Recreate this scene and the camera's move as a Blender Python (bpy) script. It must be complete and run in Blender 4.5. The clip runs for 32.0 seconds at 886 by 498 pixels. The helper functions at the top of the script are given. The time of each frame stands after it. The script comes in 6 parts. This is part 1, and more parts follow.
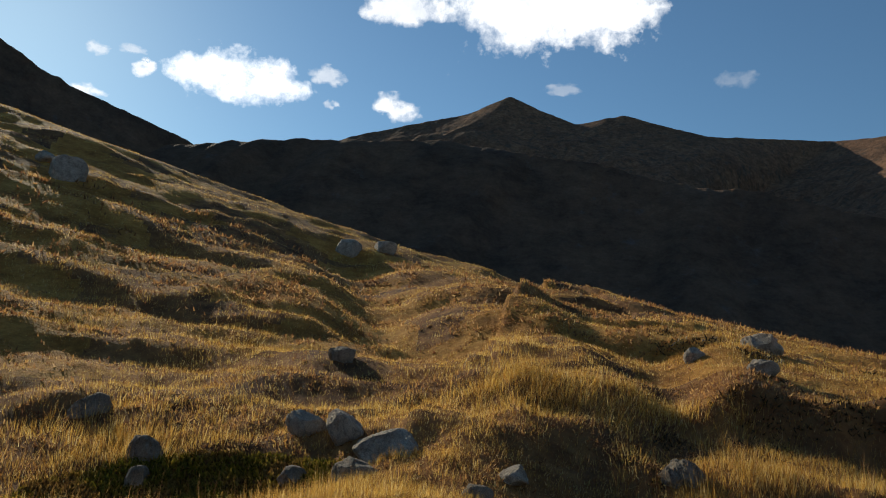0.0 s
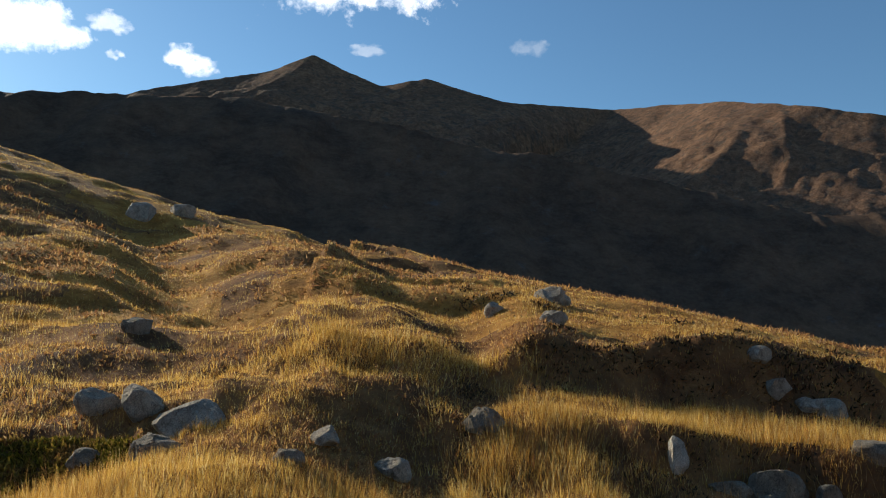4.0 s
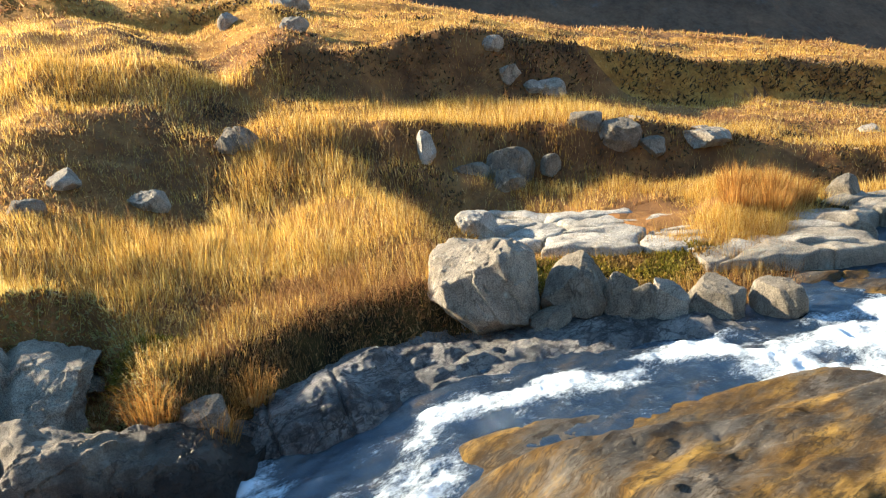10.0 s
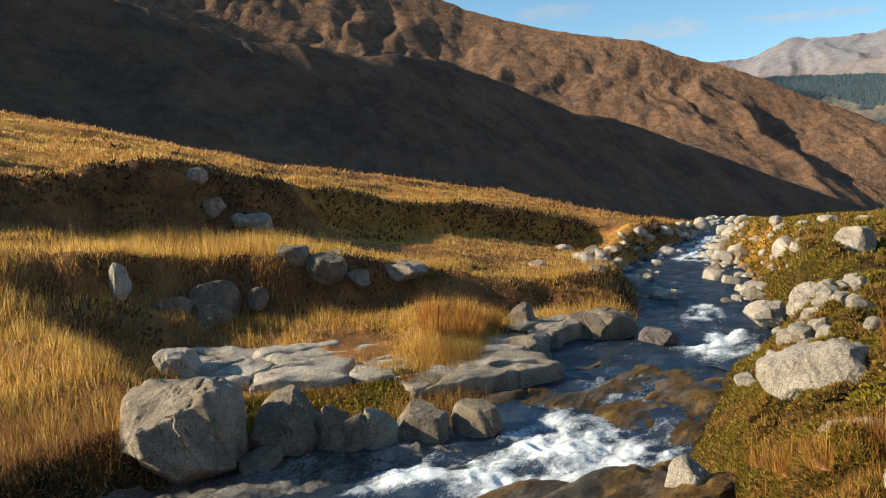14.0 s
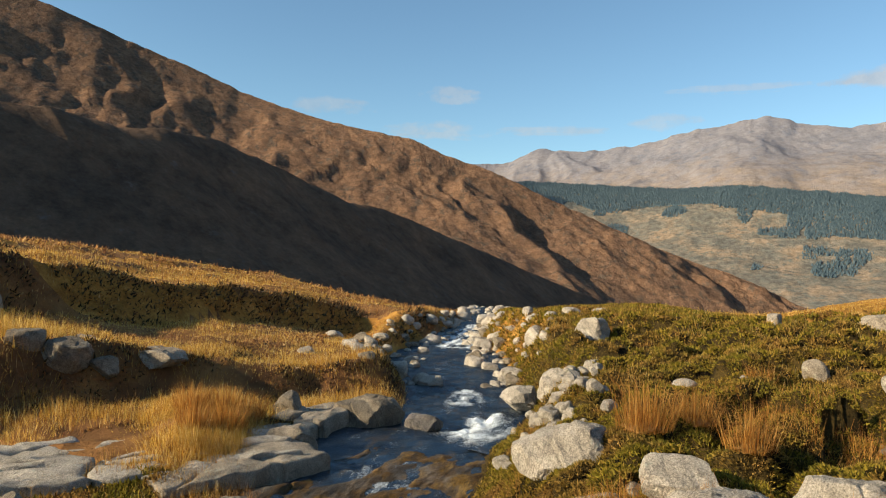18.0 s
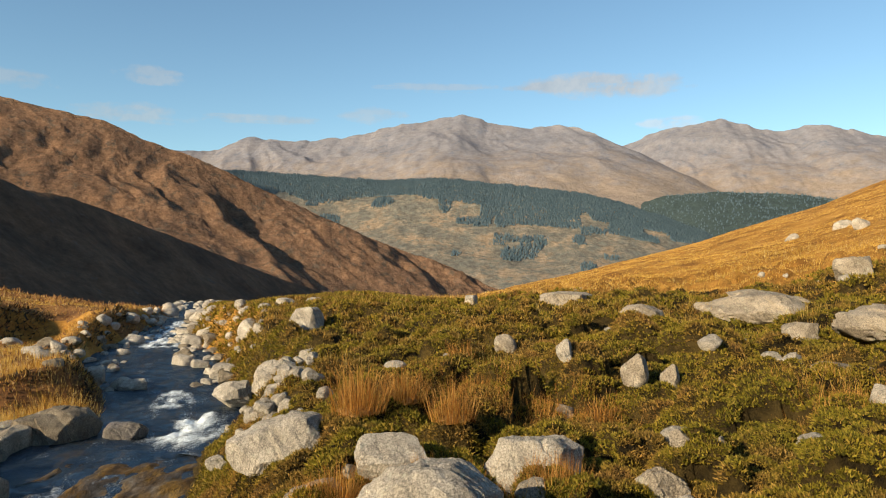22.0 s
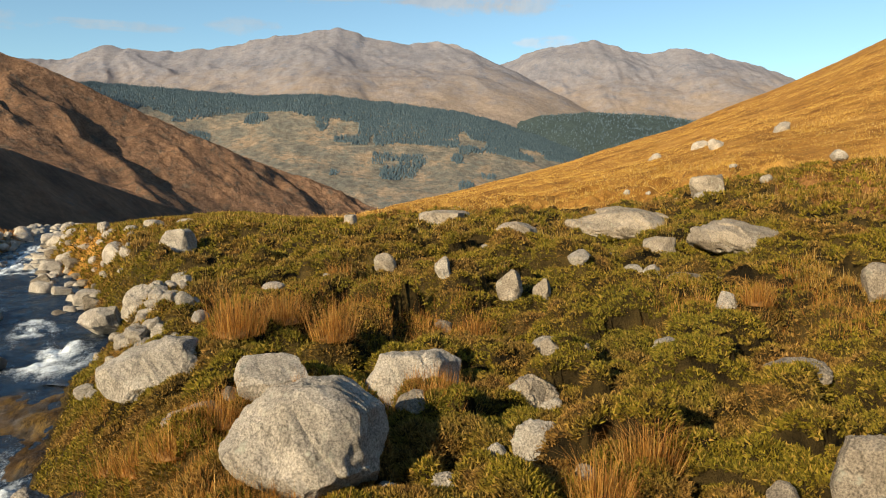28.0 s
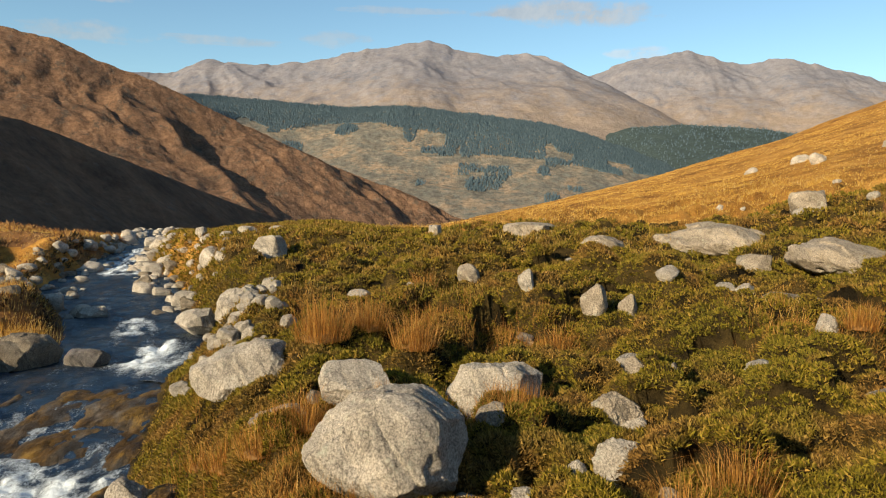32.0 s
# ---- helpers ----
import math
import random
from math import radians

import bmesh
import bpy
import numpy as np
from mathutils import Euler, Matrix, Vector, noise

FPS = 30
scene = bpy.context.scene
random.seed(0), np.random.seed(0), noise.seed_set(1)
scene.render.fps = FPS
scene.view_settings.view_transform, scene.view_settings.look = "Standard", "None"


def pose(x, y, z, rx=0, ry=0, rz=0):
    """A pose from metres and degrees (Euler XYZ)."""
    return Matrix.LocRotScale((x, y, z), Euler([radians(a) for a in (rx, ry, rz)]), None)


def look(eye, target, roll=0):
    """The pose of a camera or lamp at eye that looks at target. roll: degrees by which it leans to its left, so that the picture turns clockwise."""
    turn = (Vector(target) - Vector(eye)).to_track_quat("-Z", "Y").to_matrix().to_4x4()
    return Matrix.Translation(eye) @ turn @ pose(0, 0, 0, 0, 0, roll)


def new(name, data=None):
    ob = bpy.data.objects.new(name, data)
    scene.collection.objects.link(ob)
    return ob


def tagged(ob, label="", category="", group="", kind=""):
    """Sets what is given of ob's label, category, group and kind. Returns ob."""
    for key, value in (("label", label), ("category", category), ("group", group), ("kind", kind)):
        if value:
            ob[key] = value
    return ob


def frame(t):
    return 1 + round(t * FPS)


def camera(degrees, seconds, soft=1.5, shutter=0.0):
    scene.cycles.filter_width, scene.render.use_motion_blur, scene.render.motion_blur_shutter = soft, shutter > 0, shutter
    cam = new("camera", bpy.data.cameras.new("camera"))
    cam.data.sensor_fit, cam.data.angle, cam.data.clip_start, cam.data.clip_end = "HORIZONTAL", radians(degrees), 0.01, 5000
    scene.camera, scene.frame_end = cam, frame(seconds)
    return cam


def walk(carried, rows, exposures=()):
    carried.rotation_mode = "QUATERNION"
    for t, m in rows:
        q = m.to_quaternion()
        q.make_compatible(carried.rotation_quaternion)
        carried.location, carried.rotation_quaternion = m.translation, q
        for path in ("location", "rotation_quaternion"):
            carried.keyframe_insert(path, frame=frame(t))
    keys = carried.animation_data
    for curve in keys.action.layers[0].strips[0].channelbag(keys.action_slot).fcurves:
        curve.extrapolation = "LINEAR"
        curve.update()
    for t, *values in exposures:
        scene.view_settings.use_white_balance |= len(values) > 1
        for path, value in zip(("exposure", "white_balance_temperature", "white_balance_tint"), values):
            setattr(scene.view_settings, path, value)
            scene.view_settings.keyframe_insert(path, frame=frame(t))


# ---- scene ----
# One turn of the camera on a stream bank: seconds, then the Euler degrees of its pose.
cam = camera(63.17, 32.0, soft=1.1)
EYE = 1.6
ROWS = [
    (0.0, 99.69, -5.65, -0.96),
    (0.5, 99.72, -5.16, -4.21),
    (1.0, 101.80, -4.56, -7.01),
    (1.5, 103.68, -3.85, -10.49),
    (2.0, 104.65, -3.32, -13.08),
    (2.5, 105.04, -2.74, -14.93),
    (4.5, 93.81, -2.84, -15.83),
    (5.0, 89.91, -2.43, -14.54),
    (5.5, 85.39, -1.67, -12.68),
    (6.0, 78.54, -0.03, -10.92),
    (6.5, 71.45, 1.09, -10.96),
    (7.0, 66.68, 2.78, -12.86),
    (7.5, 65.95, 3.58, -17.81),
    (8.0, 66.76, 4.01, -23.47),
    (8.5, 68.05, 4.17, -27.57),
    (9.0, 69.88, 4.05, -30.49),
    (9.5, 72.10, 3.76, -32.69),
    (10.0, 74.67, 3.37, -35.56),
    (10.5, 76.28, 2.89, -39.38),
    (11.0, 78.12, 2.54, -42.18),
    (11.5, 79.33, 2.19, -45.22),
    (12.0, 80.19, 1.99, -48.29),
    (12.5, 80.63, 1.80, -50.54),
    (13.0, 81.78, 1.42, -53.35),
    (13.5, 82.98, 1.18, -55.86),
    (14.0, 84.44, 0.52, -58.20),
    (14.5, 85.13, -0.01, -59.72),
    (16.5, 89.36, -1.90, -67.16),
    (17.0, 90.58, -1.94, -70.40),
    (17.5, 91.32, -1.88, -73.60),
    (18.0, 91.48, -1.78, -76.17),
    (18.5, 91.73, -1.75, -78.72),
    (19.0, 91.58, -1.52, -80.41),
    (19.5, 91.23, -1.10, -83.40),
    (20.0, 90.99, -0.54, -87.53),
    (20.5, 90.93, -0.30, -90.60),
    (21.0, 91.18, -0.38, -92.94),
    (21.5, 91.08, -0.15, -96.05),
    (22.0, 91.08, -0.19, -98.66),
    (22.5, 91.15, -0.30, -100.72),
    (23.0, 90.91, -0.45, -102.64),
    (23.5, 89.97, -0.37, -104.70),
    (24.0, 88.80, -0.18, -106.56),
    (24.5, 87.46, 0.16, -107.39),
    (25.0, 85.77, 0.43, -107.09),
    (25.5, 84.22, 0.52, -106.21),
    (27.5, 84.50, 0.32, -107.97),
    (28.0, 84.68, -0.01, -108.23),
    (28.5, 84.77, -0.10, -108.10),
    (29.0, 84.95, -0.11, -107.66),
    (29.5, 85.10, -0.25, -106.58),
    (30.0, 85.21, -0.44, -104.57),
    (30.5, 85.12, -0.83, -103.11),
    (31.0, 85.17, -0.83, -101.93),
    (31.5, 85.33, -0.88, -101.40),
    (32.0, 85.52, -0.85, -101.49),
]
EXPOSURES = [(0.0, -0.12, 6300, 10), (2.5, -0.02, 6300, 10), (4.5, 0.6, 6200, 10), (5.5, 1.55, 6250, 10), (6.2, 2.1, 6350, 10), (9.0, 1.98, 6450, 10), (11.0, 2.0, 6600, 10), (12.0, 1.95, 6600, 10), (13.0, 1.55, 6600, 11), (14.0, 0.95, 6800, 11), (15.5, 0.85, 6900, 12), (19.0, 0.85, 7200, 12), (23.0, 0.76, 7300, 12), (32.0, 0.74, 7300, 12)]
walk(cam, [(t, pose(0, 0, EYE, rx, ry, rz)) for t, rx, ry, rz in ROWS], EXPOSURES)

# ---------------------------------------------------------------- light
SUN_AZ, SUN_EL = -35.0, 23.0
world = bpy.data.worlds.new("sky")
scene.world = world
world.use_nodes = True
wn, wl = world.node_tree.nodes, world.node_tree.links
sky = wn.new("ShaderNodeTexSky")
sky.sky_type, sky.sun_disc = "NISHITA", False
sky.sun_elevation, sky.sun_rotation = radians(SUN_EL), radians(SUN_AZ)
sky.altitude, sky.air_density, sky.dust_density, sky.ozone_density = 400, 1.0, 0.25, 1.6
tint = wn.new("ShaderNodeMix")
tint.data_type, tint.blend_type = "RGBA", "MULTIPLY"
tint.inputs[0].default_value = 1.0
tint.inputs[7].default_value = (0.745, 0.98, 1.04, 1)
wl.new(sky.outputs["Color"], tint.inputs[6])
wl.new(tint.outputs[2], wn["Background"].inputs["Color"])
wn["Background"].inputs["Strength"].default_value = 0.095
sun_data = bpy.data.lights.new("sun", "SUN")
sun_data.energy, sun_data.angle, sun_data.color = 5.0, radians(0.53), (1.0, 0.87, 0.65)
sun_ob = new("sun", sun_data)
_s = Vector((math.sin(radians(SUN_AZ)) * math.cos(radians(SUN_EL)), math.cos(radians(SUN_AZ)) * math.cos(radians(SUN_EL)), math.sin(radians(SUN_EL))))
sun_ob.matrix_world = look(_s * 60, (0, 0, 0))

# ---------------------------------------------------------------- numbers for the land
# TERRAIN-BEGIN
def hash2(ix, iy, seed):
    v = (ix.astype(np.int64) * 374761393 + iy.astype(np.int64) * 668265263 + seed * 974634777) & 0x7FFFFFFF
    v = ((v ^ (v >> 13)) * 1274126177) & 0x7FFFFFFF
    v = ((v ^ (v >> 15)) * 2246822519) & 0x7FFFFFFF
    return ((v ^ (v >> 16)) & 0xFFFFF) / float(0xFFFFF)


def vnoise(x, y, seed=0):
    """Smooth noise in -1..1 over the plane, for arrays."""
    x, y = np.asarray(x, float), np.asarray(y, float)
    ix, iy = np.floor(x), np.floor(y)
    fx, fy = x - ix, y - iy
    ux, uy = fx * fx * fx * (fx * (fx * 6 - 15) + 10), fy * fy * fy * (fy * (fy * 6 - 15) + 10)
    a, b = hash2(ix, iy, seed), hash2(ix + 1, iy, seed)
    c, d = hash2(ix, iy + 1, seed), hash2(ix + 1, iy + 1, seed)
    return ((a + (b - a) * ux) * (1 - uy) + (c + (d - c) * ux) * uy) * 2 - 1


def fbm(x, y, octaves=4, seed=0, gain=0.5):
    total, amp, k = 0.0, 1.0, 1.0
    for o in range(octaves):
        total = total + amp * vnoise(x * k + 17.3 * o, y * k - 9.1 * o, seed + o)
        amp, k = amp * gain, k * 2.03
    return total


def ridged(x, y, octaves=4, seed=0):
    total, amp, k = 0.0, 1.0, 1.0
    for o in range(octaves):
        total = total + amp * (1 - 2 * np.abs(vnoise(x * k + 5.7 * o, y * k + 3.3 * o, seed + o)))
        amp, k = amp * 0.5, k * 2.1
    return total


def step(a, b, x):
    t = np.clip((x - a) / (b - a), 0, 1)
    return t * t * (3 - 2 * t)


def cells(x, y, seed=0):
    """Distance to the nearest of scattered points, one to a unit cell, and that point's random number."""
    ix, iy = np.floor(x), np.floor(y)
    best, val = np.full(np.shape(x), 9.0), np.zeros(np.shape(x))
    for i in (-1, 0, 1):
        for j in (-1, 0, 1):
            px, py = ix + i + hash2(ix + i, iy + j, seed), iy + j + hash2(ix + i, iy + j, seed + 1)
            d = np.hypot(x - px, y - py)
            m = d < best
            best, val = np.where(m, d, best), np.where(m, hash2(ix + i, iy + j, seed + 2), val)
    return best, val


def smin(a, b, k):
    h = np.clip(0.5 + 0.5 * (b - a) / k, 0, 1)
    return b + (a - b) * h - k * h * (1 - h)


# The stream's middle: x, y, water level, half width.
STREAM = np.array([
    (-9.0, 7.6, -2.50, 1.2), (-5.0, 6.2, -2.35, 0.9), (-2.4, 5.3, -2.15, 0.75), (0.2, 4.95, -2.0, 0.62), (2.0, 4.85, -1.85, 0.85), (3.6, 4.9, -1.65, 1.35),
    (5.4, 4.0, -1.50, 1.45), (7.4, 3.1, -1.40, 1.25), (9.6, 3.2, -1.34, 1.35), (11.6, 3.6, -1.30, 1.7), (13.5, 2.85, -1.28, 1.35), (17.0, 3.7, -1.25, 1.25), (21.0, 5.0, -1.2, 1.8),
    (28.0, 6.2, -1.15, 1.0), (36.0, 7.0, -1.05, 0.7), (48.0, 8.6, -1.0, 0.8), (75.0, 12.0, -3.5, 1.0)])


def spline(rows, n):
    """Points along a smooth curve through rows (Catmull-Rom), n for each stretch."""
    p = np.vstack([2 * rows[0] - rows[1], rows, 2 * rows[-1] - rows[-2]])
    out = []
    for i in range(1, len(p) - 2):
        t = np.linspace(0, 1, n, endpoint=False)[:, None]
        a, b, c, d = p[i - 1], p[i], p[i + 1], p[i + 2]
        out.append(0.5 * (2 * b + (c - a) * t + (2 * a - 5 * b + 4 * c - d) * t * t + (3 * b - a - 3 * c + d) * t ** 3))
    return np.vstack(out + [rows[-1:]])


LINE = spline(STREAM, 14)
_tan = np.gradient(LINE[:, :2], axis=0)
_tan /= np.linalg.norm(_tan, axis=1)[:, None]


def stream_at(x, y):
    """Distance beyond the water's edge (minus: in the water), side (1: the far bank), water level, for arrays."""
    x, y = np.asarray(x, float).ravel(), np.asarray(y, float).ravel()
    best = np.full(x.shape, 1e9)
    idx = np.zeros(x.shape, int)
    for i in range(len(LINE)):
        d = (x - LINE[i, 0]) ** 2 + (y - LINE[i, 1]) ** 2
        m = d < best
        best[m], idx[m] = d[m], i
    rx, ry = x - LINE[idx, 0], y - LINE[idx, 1]
    side = np.where(_tan[idx, 0] * ry - _tan[idx, 1] * rx > 0, 1.0, -1.0)
    along = rx * _tan[idx, 0] + ry * _tan[idx, 1]
    lat = np.sqrt(np.maximum(best - np.clip(along, -0.5, 0.5) ** 2, 0))
    return lat - LINE[idx, 3], side, LINE[idx, 2]


# Skyline of the near ground: azimuth (clockwise from y), rise in degrees, distance of the brow.
BROW = np.array([
    (-180, 18, 90), (-60, 17, 130), (-33, 14.8, 110), (-22, 13.2, 90), (-13, 12.1, 80), (-2, 9.7, 66), (5, 9.3, 66), (12, 7.6, 66), (18.5, 6.1, 68), (24.4, 5.0, 68), (32, 3.9, 68),
    (45, 1.1, 66), (54, 0.1, 64), (63, -1.0, 60), (73, -3.1, 56), (79, -3.7, 52), (86, -2.9, 40), (91, -2.5, 34), (100, -2.8, 36), (104.5, -1.7, 60), (110, -0.6, 75), (118, 1.6, 95),
    (126, 4.1, 115), (134, 7.1, 135), (139, 9.4, 150), (152, 15, 150), (180, 18, 90)])


# Two benches of the far bank: azimuth, distance of the front's foot, rise in degrees of its foot and of its lip.
BENCH_LOW = np.array([(18, 12.6, -7.4, -5.8), (28, 12.6, -8.1, -5.6), (33.5, 12.7, -8.9, -5.5), (40, 12.9, -10.1, -5.6), (45, 13.2, -10.3, -5.4), (51, 13.7, -10.2, -6.0), (58, 14.5, -9.6, -7.1), (63, 14.8, -10.4, -7.8), (71, 15.6, -10.3, -7.2)])
BENCH_HIGH = np.array([(18, 15.5, -2.0, 1.9), (22, 15.8, -2.4, 1.6), (25, 16.2, -3.0, 0.8), (29, 16.6, -4.0, 0.2), (33, 17.0, -5.0, 0.7), (37, 17.6, -4.8, 0.8), (41, 18.2, -4.6, -0.2), (45, 19.0, -4.4, -0.9), (54, 22.0, -5.2, -1.8), (58.5, 24.0, -4.6, -1.6), (63, 27.0, -4.5, -1.9), (66, 29.0, -4.8, -2.5), (71, 31.0, -5.6, -3.7)])
# Upper edge of the heather on the near bank: azimuth, rise.
HEATHER_TOP = np.array([(84, -3.2), (93, -3.1), (102, -3.2), (111, -2.9), (118, -2.7), (126, -1.3), (130, -0.2), (140, 0.7), (150, 1.5)])


def benches(r, az):
    """Height of the far bank's benches, between the bay and the brow."""
    rise, rb = np.interp(az, BROW[:, 0], BROW[:, 1]), np.interp(az, BROW[:, 0], BROW[:, 2])
    wob = 0.35 * vnoise(az / 5.0, az * 0, 23) + 0.12 * vnoise(az / 1.7, az * 0, 24)
    low, high = [np.interp(az, BENCH_LOW[:, 0], BENCH_LOW[:, k]) for k in (1, 2, 3)], [np.interp(az, BENCH_HIGH[:, 0], BENCH_HIGH[:, k]) for k in (1, 2, 3)]
    at_ = [low[0] + 0.6 * wob, low[0] + 0.75 + 0.7 * wob, high[0] - wob, high[0] * 1.085 - 1.1 * wob, rb]
    deg = [low[1], low[2], high[1], high[2], rise]
    zs = [EYE + q * np.tan(np.radians(d)) for q, d in zip(at_, deg)]
    z = zs[0]
    for i in range(4):
        t = np.clip((r - at_[i]) / (at_[i + 1] - at_[i]), 0, 1)
        z = z + (zs[i + 1] - zs[i]) * (t * t * (3 - 2 * t) if i in (0, 2) else t)
    return z


def ground(x, y, fine=True):
    """Height of the land at x, y (arrays)."""
    shape = np.shape(x)
    x, y = np.asarray(x, float).ravel(), np.asarray(y, float).ravel()
    d, side, zw = stream_at(x, y)
    r, az = np.hypot(x, y), np.degrees(np.arctan2(x, y))
    dd = np.maximum(d, 0)
    # far bank: a hillside that rises away from the water, steepest upstream
    slope = np.clip(0.215 - 0.0029 * x, 0.045, 0.33)
    bay = step(3.7, 7.2, x) * (1 - step(12.0, 16.0, x))
    rim = 0.95 - 0.62 * bay + 0.1 * step(14, 17, x)
    rise = np.maximum(dd - 4.2 * bay, 0)
    low_edge = step(-0.2, 3.0, x) * (1 - step(4.5, 6.0, x))
    far = zw + rim * step(0.0, 1.0, d / (1.1 + 0.5 * bay)) + slope * rise + 0.62 * bay * step(4.2, 5.6, dd)
    meadow = zw + 0.5 * step(0.0, 0.9, d) + 0.12 * dd
    far = far + (meadow - far) * low_edge * (1 - step(4.0, 8.5, dd))
    # terraces with dark fronts
    lap = (y - 5.0 + 2.6 * fbm(x / 9.0, y / 7.0, 2, 17) + 0.2 * x) / 10.5
    part_ = lap - np.floor(lap)
    edge_ = step(5.0, 10.0, x)
    far = far + (0.5 + 0.85 * edge_) * (step(0.0, 0.24 - 0.07 * edge_, part_) - part_) * step(6.0, 13.0, dd) * (1 - 0.5 * step(40, 70, r))
    shelf_ = step(11.6, 12.8, r) * step(17, 24, az) * (1 - step(69, 74, az)) * (1 - step(45, 62, r))
    far = far + (benches(r, az) - far) * shelf_
    # a gully down the hillside and the shoulder beside it
    gx, gy = (x + 0.94) * 0.211 + (y - 27.0) * 0.977, (x + 0.94) * 0.977 - (y - 27.0) * -0.211
    far = far - (1.1 * np.exp(-(gy / 2.6) ** 2) - 0.7 * np.exp(-((gy - 6.0) / 4.0) ** 2)) * step(-7, 4, gx) * (1 - step(26, 40, gx))
    # near bank: heather, then the golden slope
    near = -0.42 + 0.035 * x - 0.062 * y + 0.35 * np.exp(-(x * x + y * y) / 6.0)
    near = near + 0.30 * np.maximum(dd - 15.0, 0) * step(60, 110, az) + 0.2 * np.maximum(-x - 2, 0)
    lip = 1.35 * (1 - step(4.0, 7.5, x)) + 0.9 * (1 - step(2.6, 4.4, x))
    toe = zw - 0.3 * (1 - step(6.0, 8.5, x))
    rise, rb = np.interp(az, BROW[:, 0], BROW[:, 1]), np.interp(az, BROW[:, 0], BROW[:, 2])
    z0, z1 = EYE + 20.0 * np.tan(np.radians(np.interp(az, HEATHER_TOP[:, 0], HEATHER_TOP[:, 1]))), EYE + rb * np.tan(np.radians(rise))
    upper = z0 + (z1 - z0) * np.clip((r - 20.0) / np.maximum(rb - 20.0, 1), 0, 1)
    near = near + (upper - near) * step(12.5, 20.0, r) * step(84, 92, az)
    near = toe + (near - toe) * step(lip - 0.1, lip + 1.5 - 0.3 * step(9, 15, x), d)
    z = np.where(side > 0, far, near)
    # hummocks
    damp = step(0.2, 2.5, d)
    hum = 0.36 * fbm(x / 3.1, y / 2.3, 3, 3) + 0.9 * fbm(x / 13.0, y / 9.0, 2, 7) * step(9, 30, r) + 1.6 * fbm(x / 37.0, y / 23.0, 2, 11) * step(25, 60, r)
    z = z + hum * damp * np.where(side > 0, (0.35 + 0.3 * step(5.0, 9.0, d)) * (1 - 0.25 * shelf_), 0.62 - 0.42 * step(14, 20, r) * step(84, 92, az))
    z = np.where(side > 0, z + 0.14 * np.exp(-((x + 2.4) / 1.5) ** 2 - ((y - 8.1) / 0.8) ** 2) - 0.55 * np.exp(-((x + 3.4) / 2.4) ** 2 - ((y - 11.9) / 1.2) ** 2), z)
    # cushions of heather
    if fine:
        cush = np.where(side < 0, step(0.5, 1.2, d - 1.2 * (1 - step(4, 7, x))) * step(1.8, 2.8, x) * (1 - step(15, 20, dd)), step(0.5, 1.0, d) * (1 - step(2.2, 2.8, d)) * (1 - step(0.6, 1.6, x)) * step(-7, -5, x))
        cd, cv = cells(x / 0.66 + 0.3 * vnoise(x / 0.3, y / 0.3, 36), y / 0.66 + 0.3 * vnoise(x / 0.3, y / 0.3, 37), 35)
        ce, cw = cells(x / 0.24 + 0.3 * vnoise(x / 0.12, y / 0.12, 38), y / 0.24, 45)
        z = z + cush * (0.36 * (0.3 + cv) * np.sqrt(np.maximum(1 - (cd / 0.74) ** 2, 0)) + (0.07 + 0.09 * cw) * np.sqrt(np.maximum(1 - (ce / 0.72) ** 2, 0)) - 0.22)
        z = z + 0.05 * fbm(x / 0.55, y / 0.55, 3, 21) * damp
    # the brow, past which the land falls away
    over = np.maximum(r - rb, 0)
    cap = EYE + r * np.tan(np.radians(rise)) + 0.12 * fbm(az / 3.0, r / 20, 3, 31) * np.minimum(rb / 50, 1) - 0.11 * over
    z = np.where(r > 14, smin(z, cap, 0.35), z)
    z = np.where(side > 0, z + 0.16 * np.exp(-(((x - 9.9) * 0.82 + (y - 6.1) * 0.57) / 1.25) ** 4 - (((y - 6.1) * 0.82 - (x - 9.9) * 0.57) / 0.75) ** 4) * step(0.1, 0.6, d), z)
    # hollow behind the sloping slab
    z = np.where(side > 0, z - 0.6 * (1 - step(7.5, 8.0, y)) * step(-1.6, -1.1, x) * (1 - step(0.7, 1.3, x)) * step(-0.2, 0.3, d), z)
    # channel
    z = np.where(d < 0, zw - 0.10 - 0.28 * step(0, 0.8, -d) + 0.05 * fbm(x / 0.4, y / 0.4, 2, 5), z)
    # valley floor
    floor = -75 + 10 * fbm(x / 400, y / 400, 3, 41)
    z = np.where(over > 0, np.maximum(z, floor), z)
    return z.reshape(shape)
# TERRAIN-END


def from_arrays(name, verts, faces, material, parent=None, smooth=True):
    """A mesh object from arrays of vertices and faces (all quads or all triangles)."""
    verts, faces = np.asarray(verts, np.float32), np.asarray(faces, np.int32)
    me = bpy.data.meshes.new(name)
    k = faces.shape[1]
    me.vertices.add(len(verts)), me.loops.add(faces.size), me.polygons.add(len(faces))
    me.vertices.foreach_set("co", verts.ravel())
    me.loops.foreach_set("vertex_index", faces.ravel())
    me.polygons.foreach_set("loop_start", np.arange(len(faces), dtype=np.int32) * k)
    if smooth:
        me.polygons.foreach_set("use_smooth", np.ones(len(faces), bool))
    me.update(calc_edges=True)
    me.materials.append(material)
    ob = new(name, me)
    ob.parent = parent
    return ob


def grid_faces(nu, nv):
    i = np.arange(nu * nv).reshape(nu, nv)
    return np.stack([i[:-1, :-1], i[1:, :-1], i[1:, 1:], i[:-1, 1:]], -1).reshape(-1, 4)

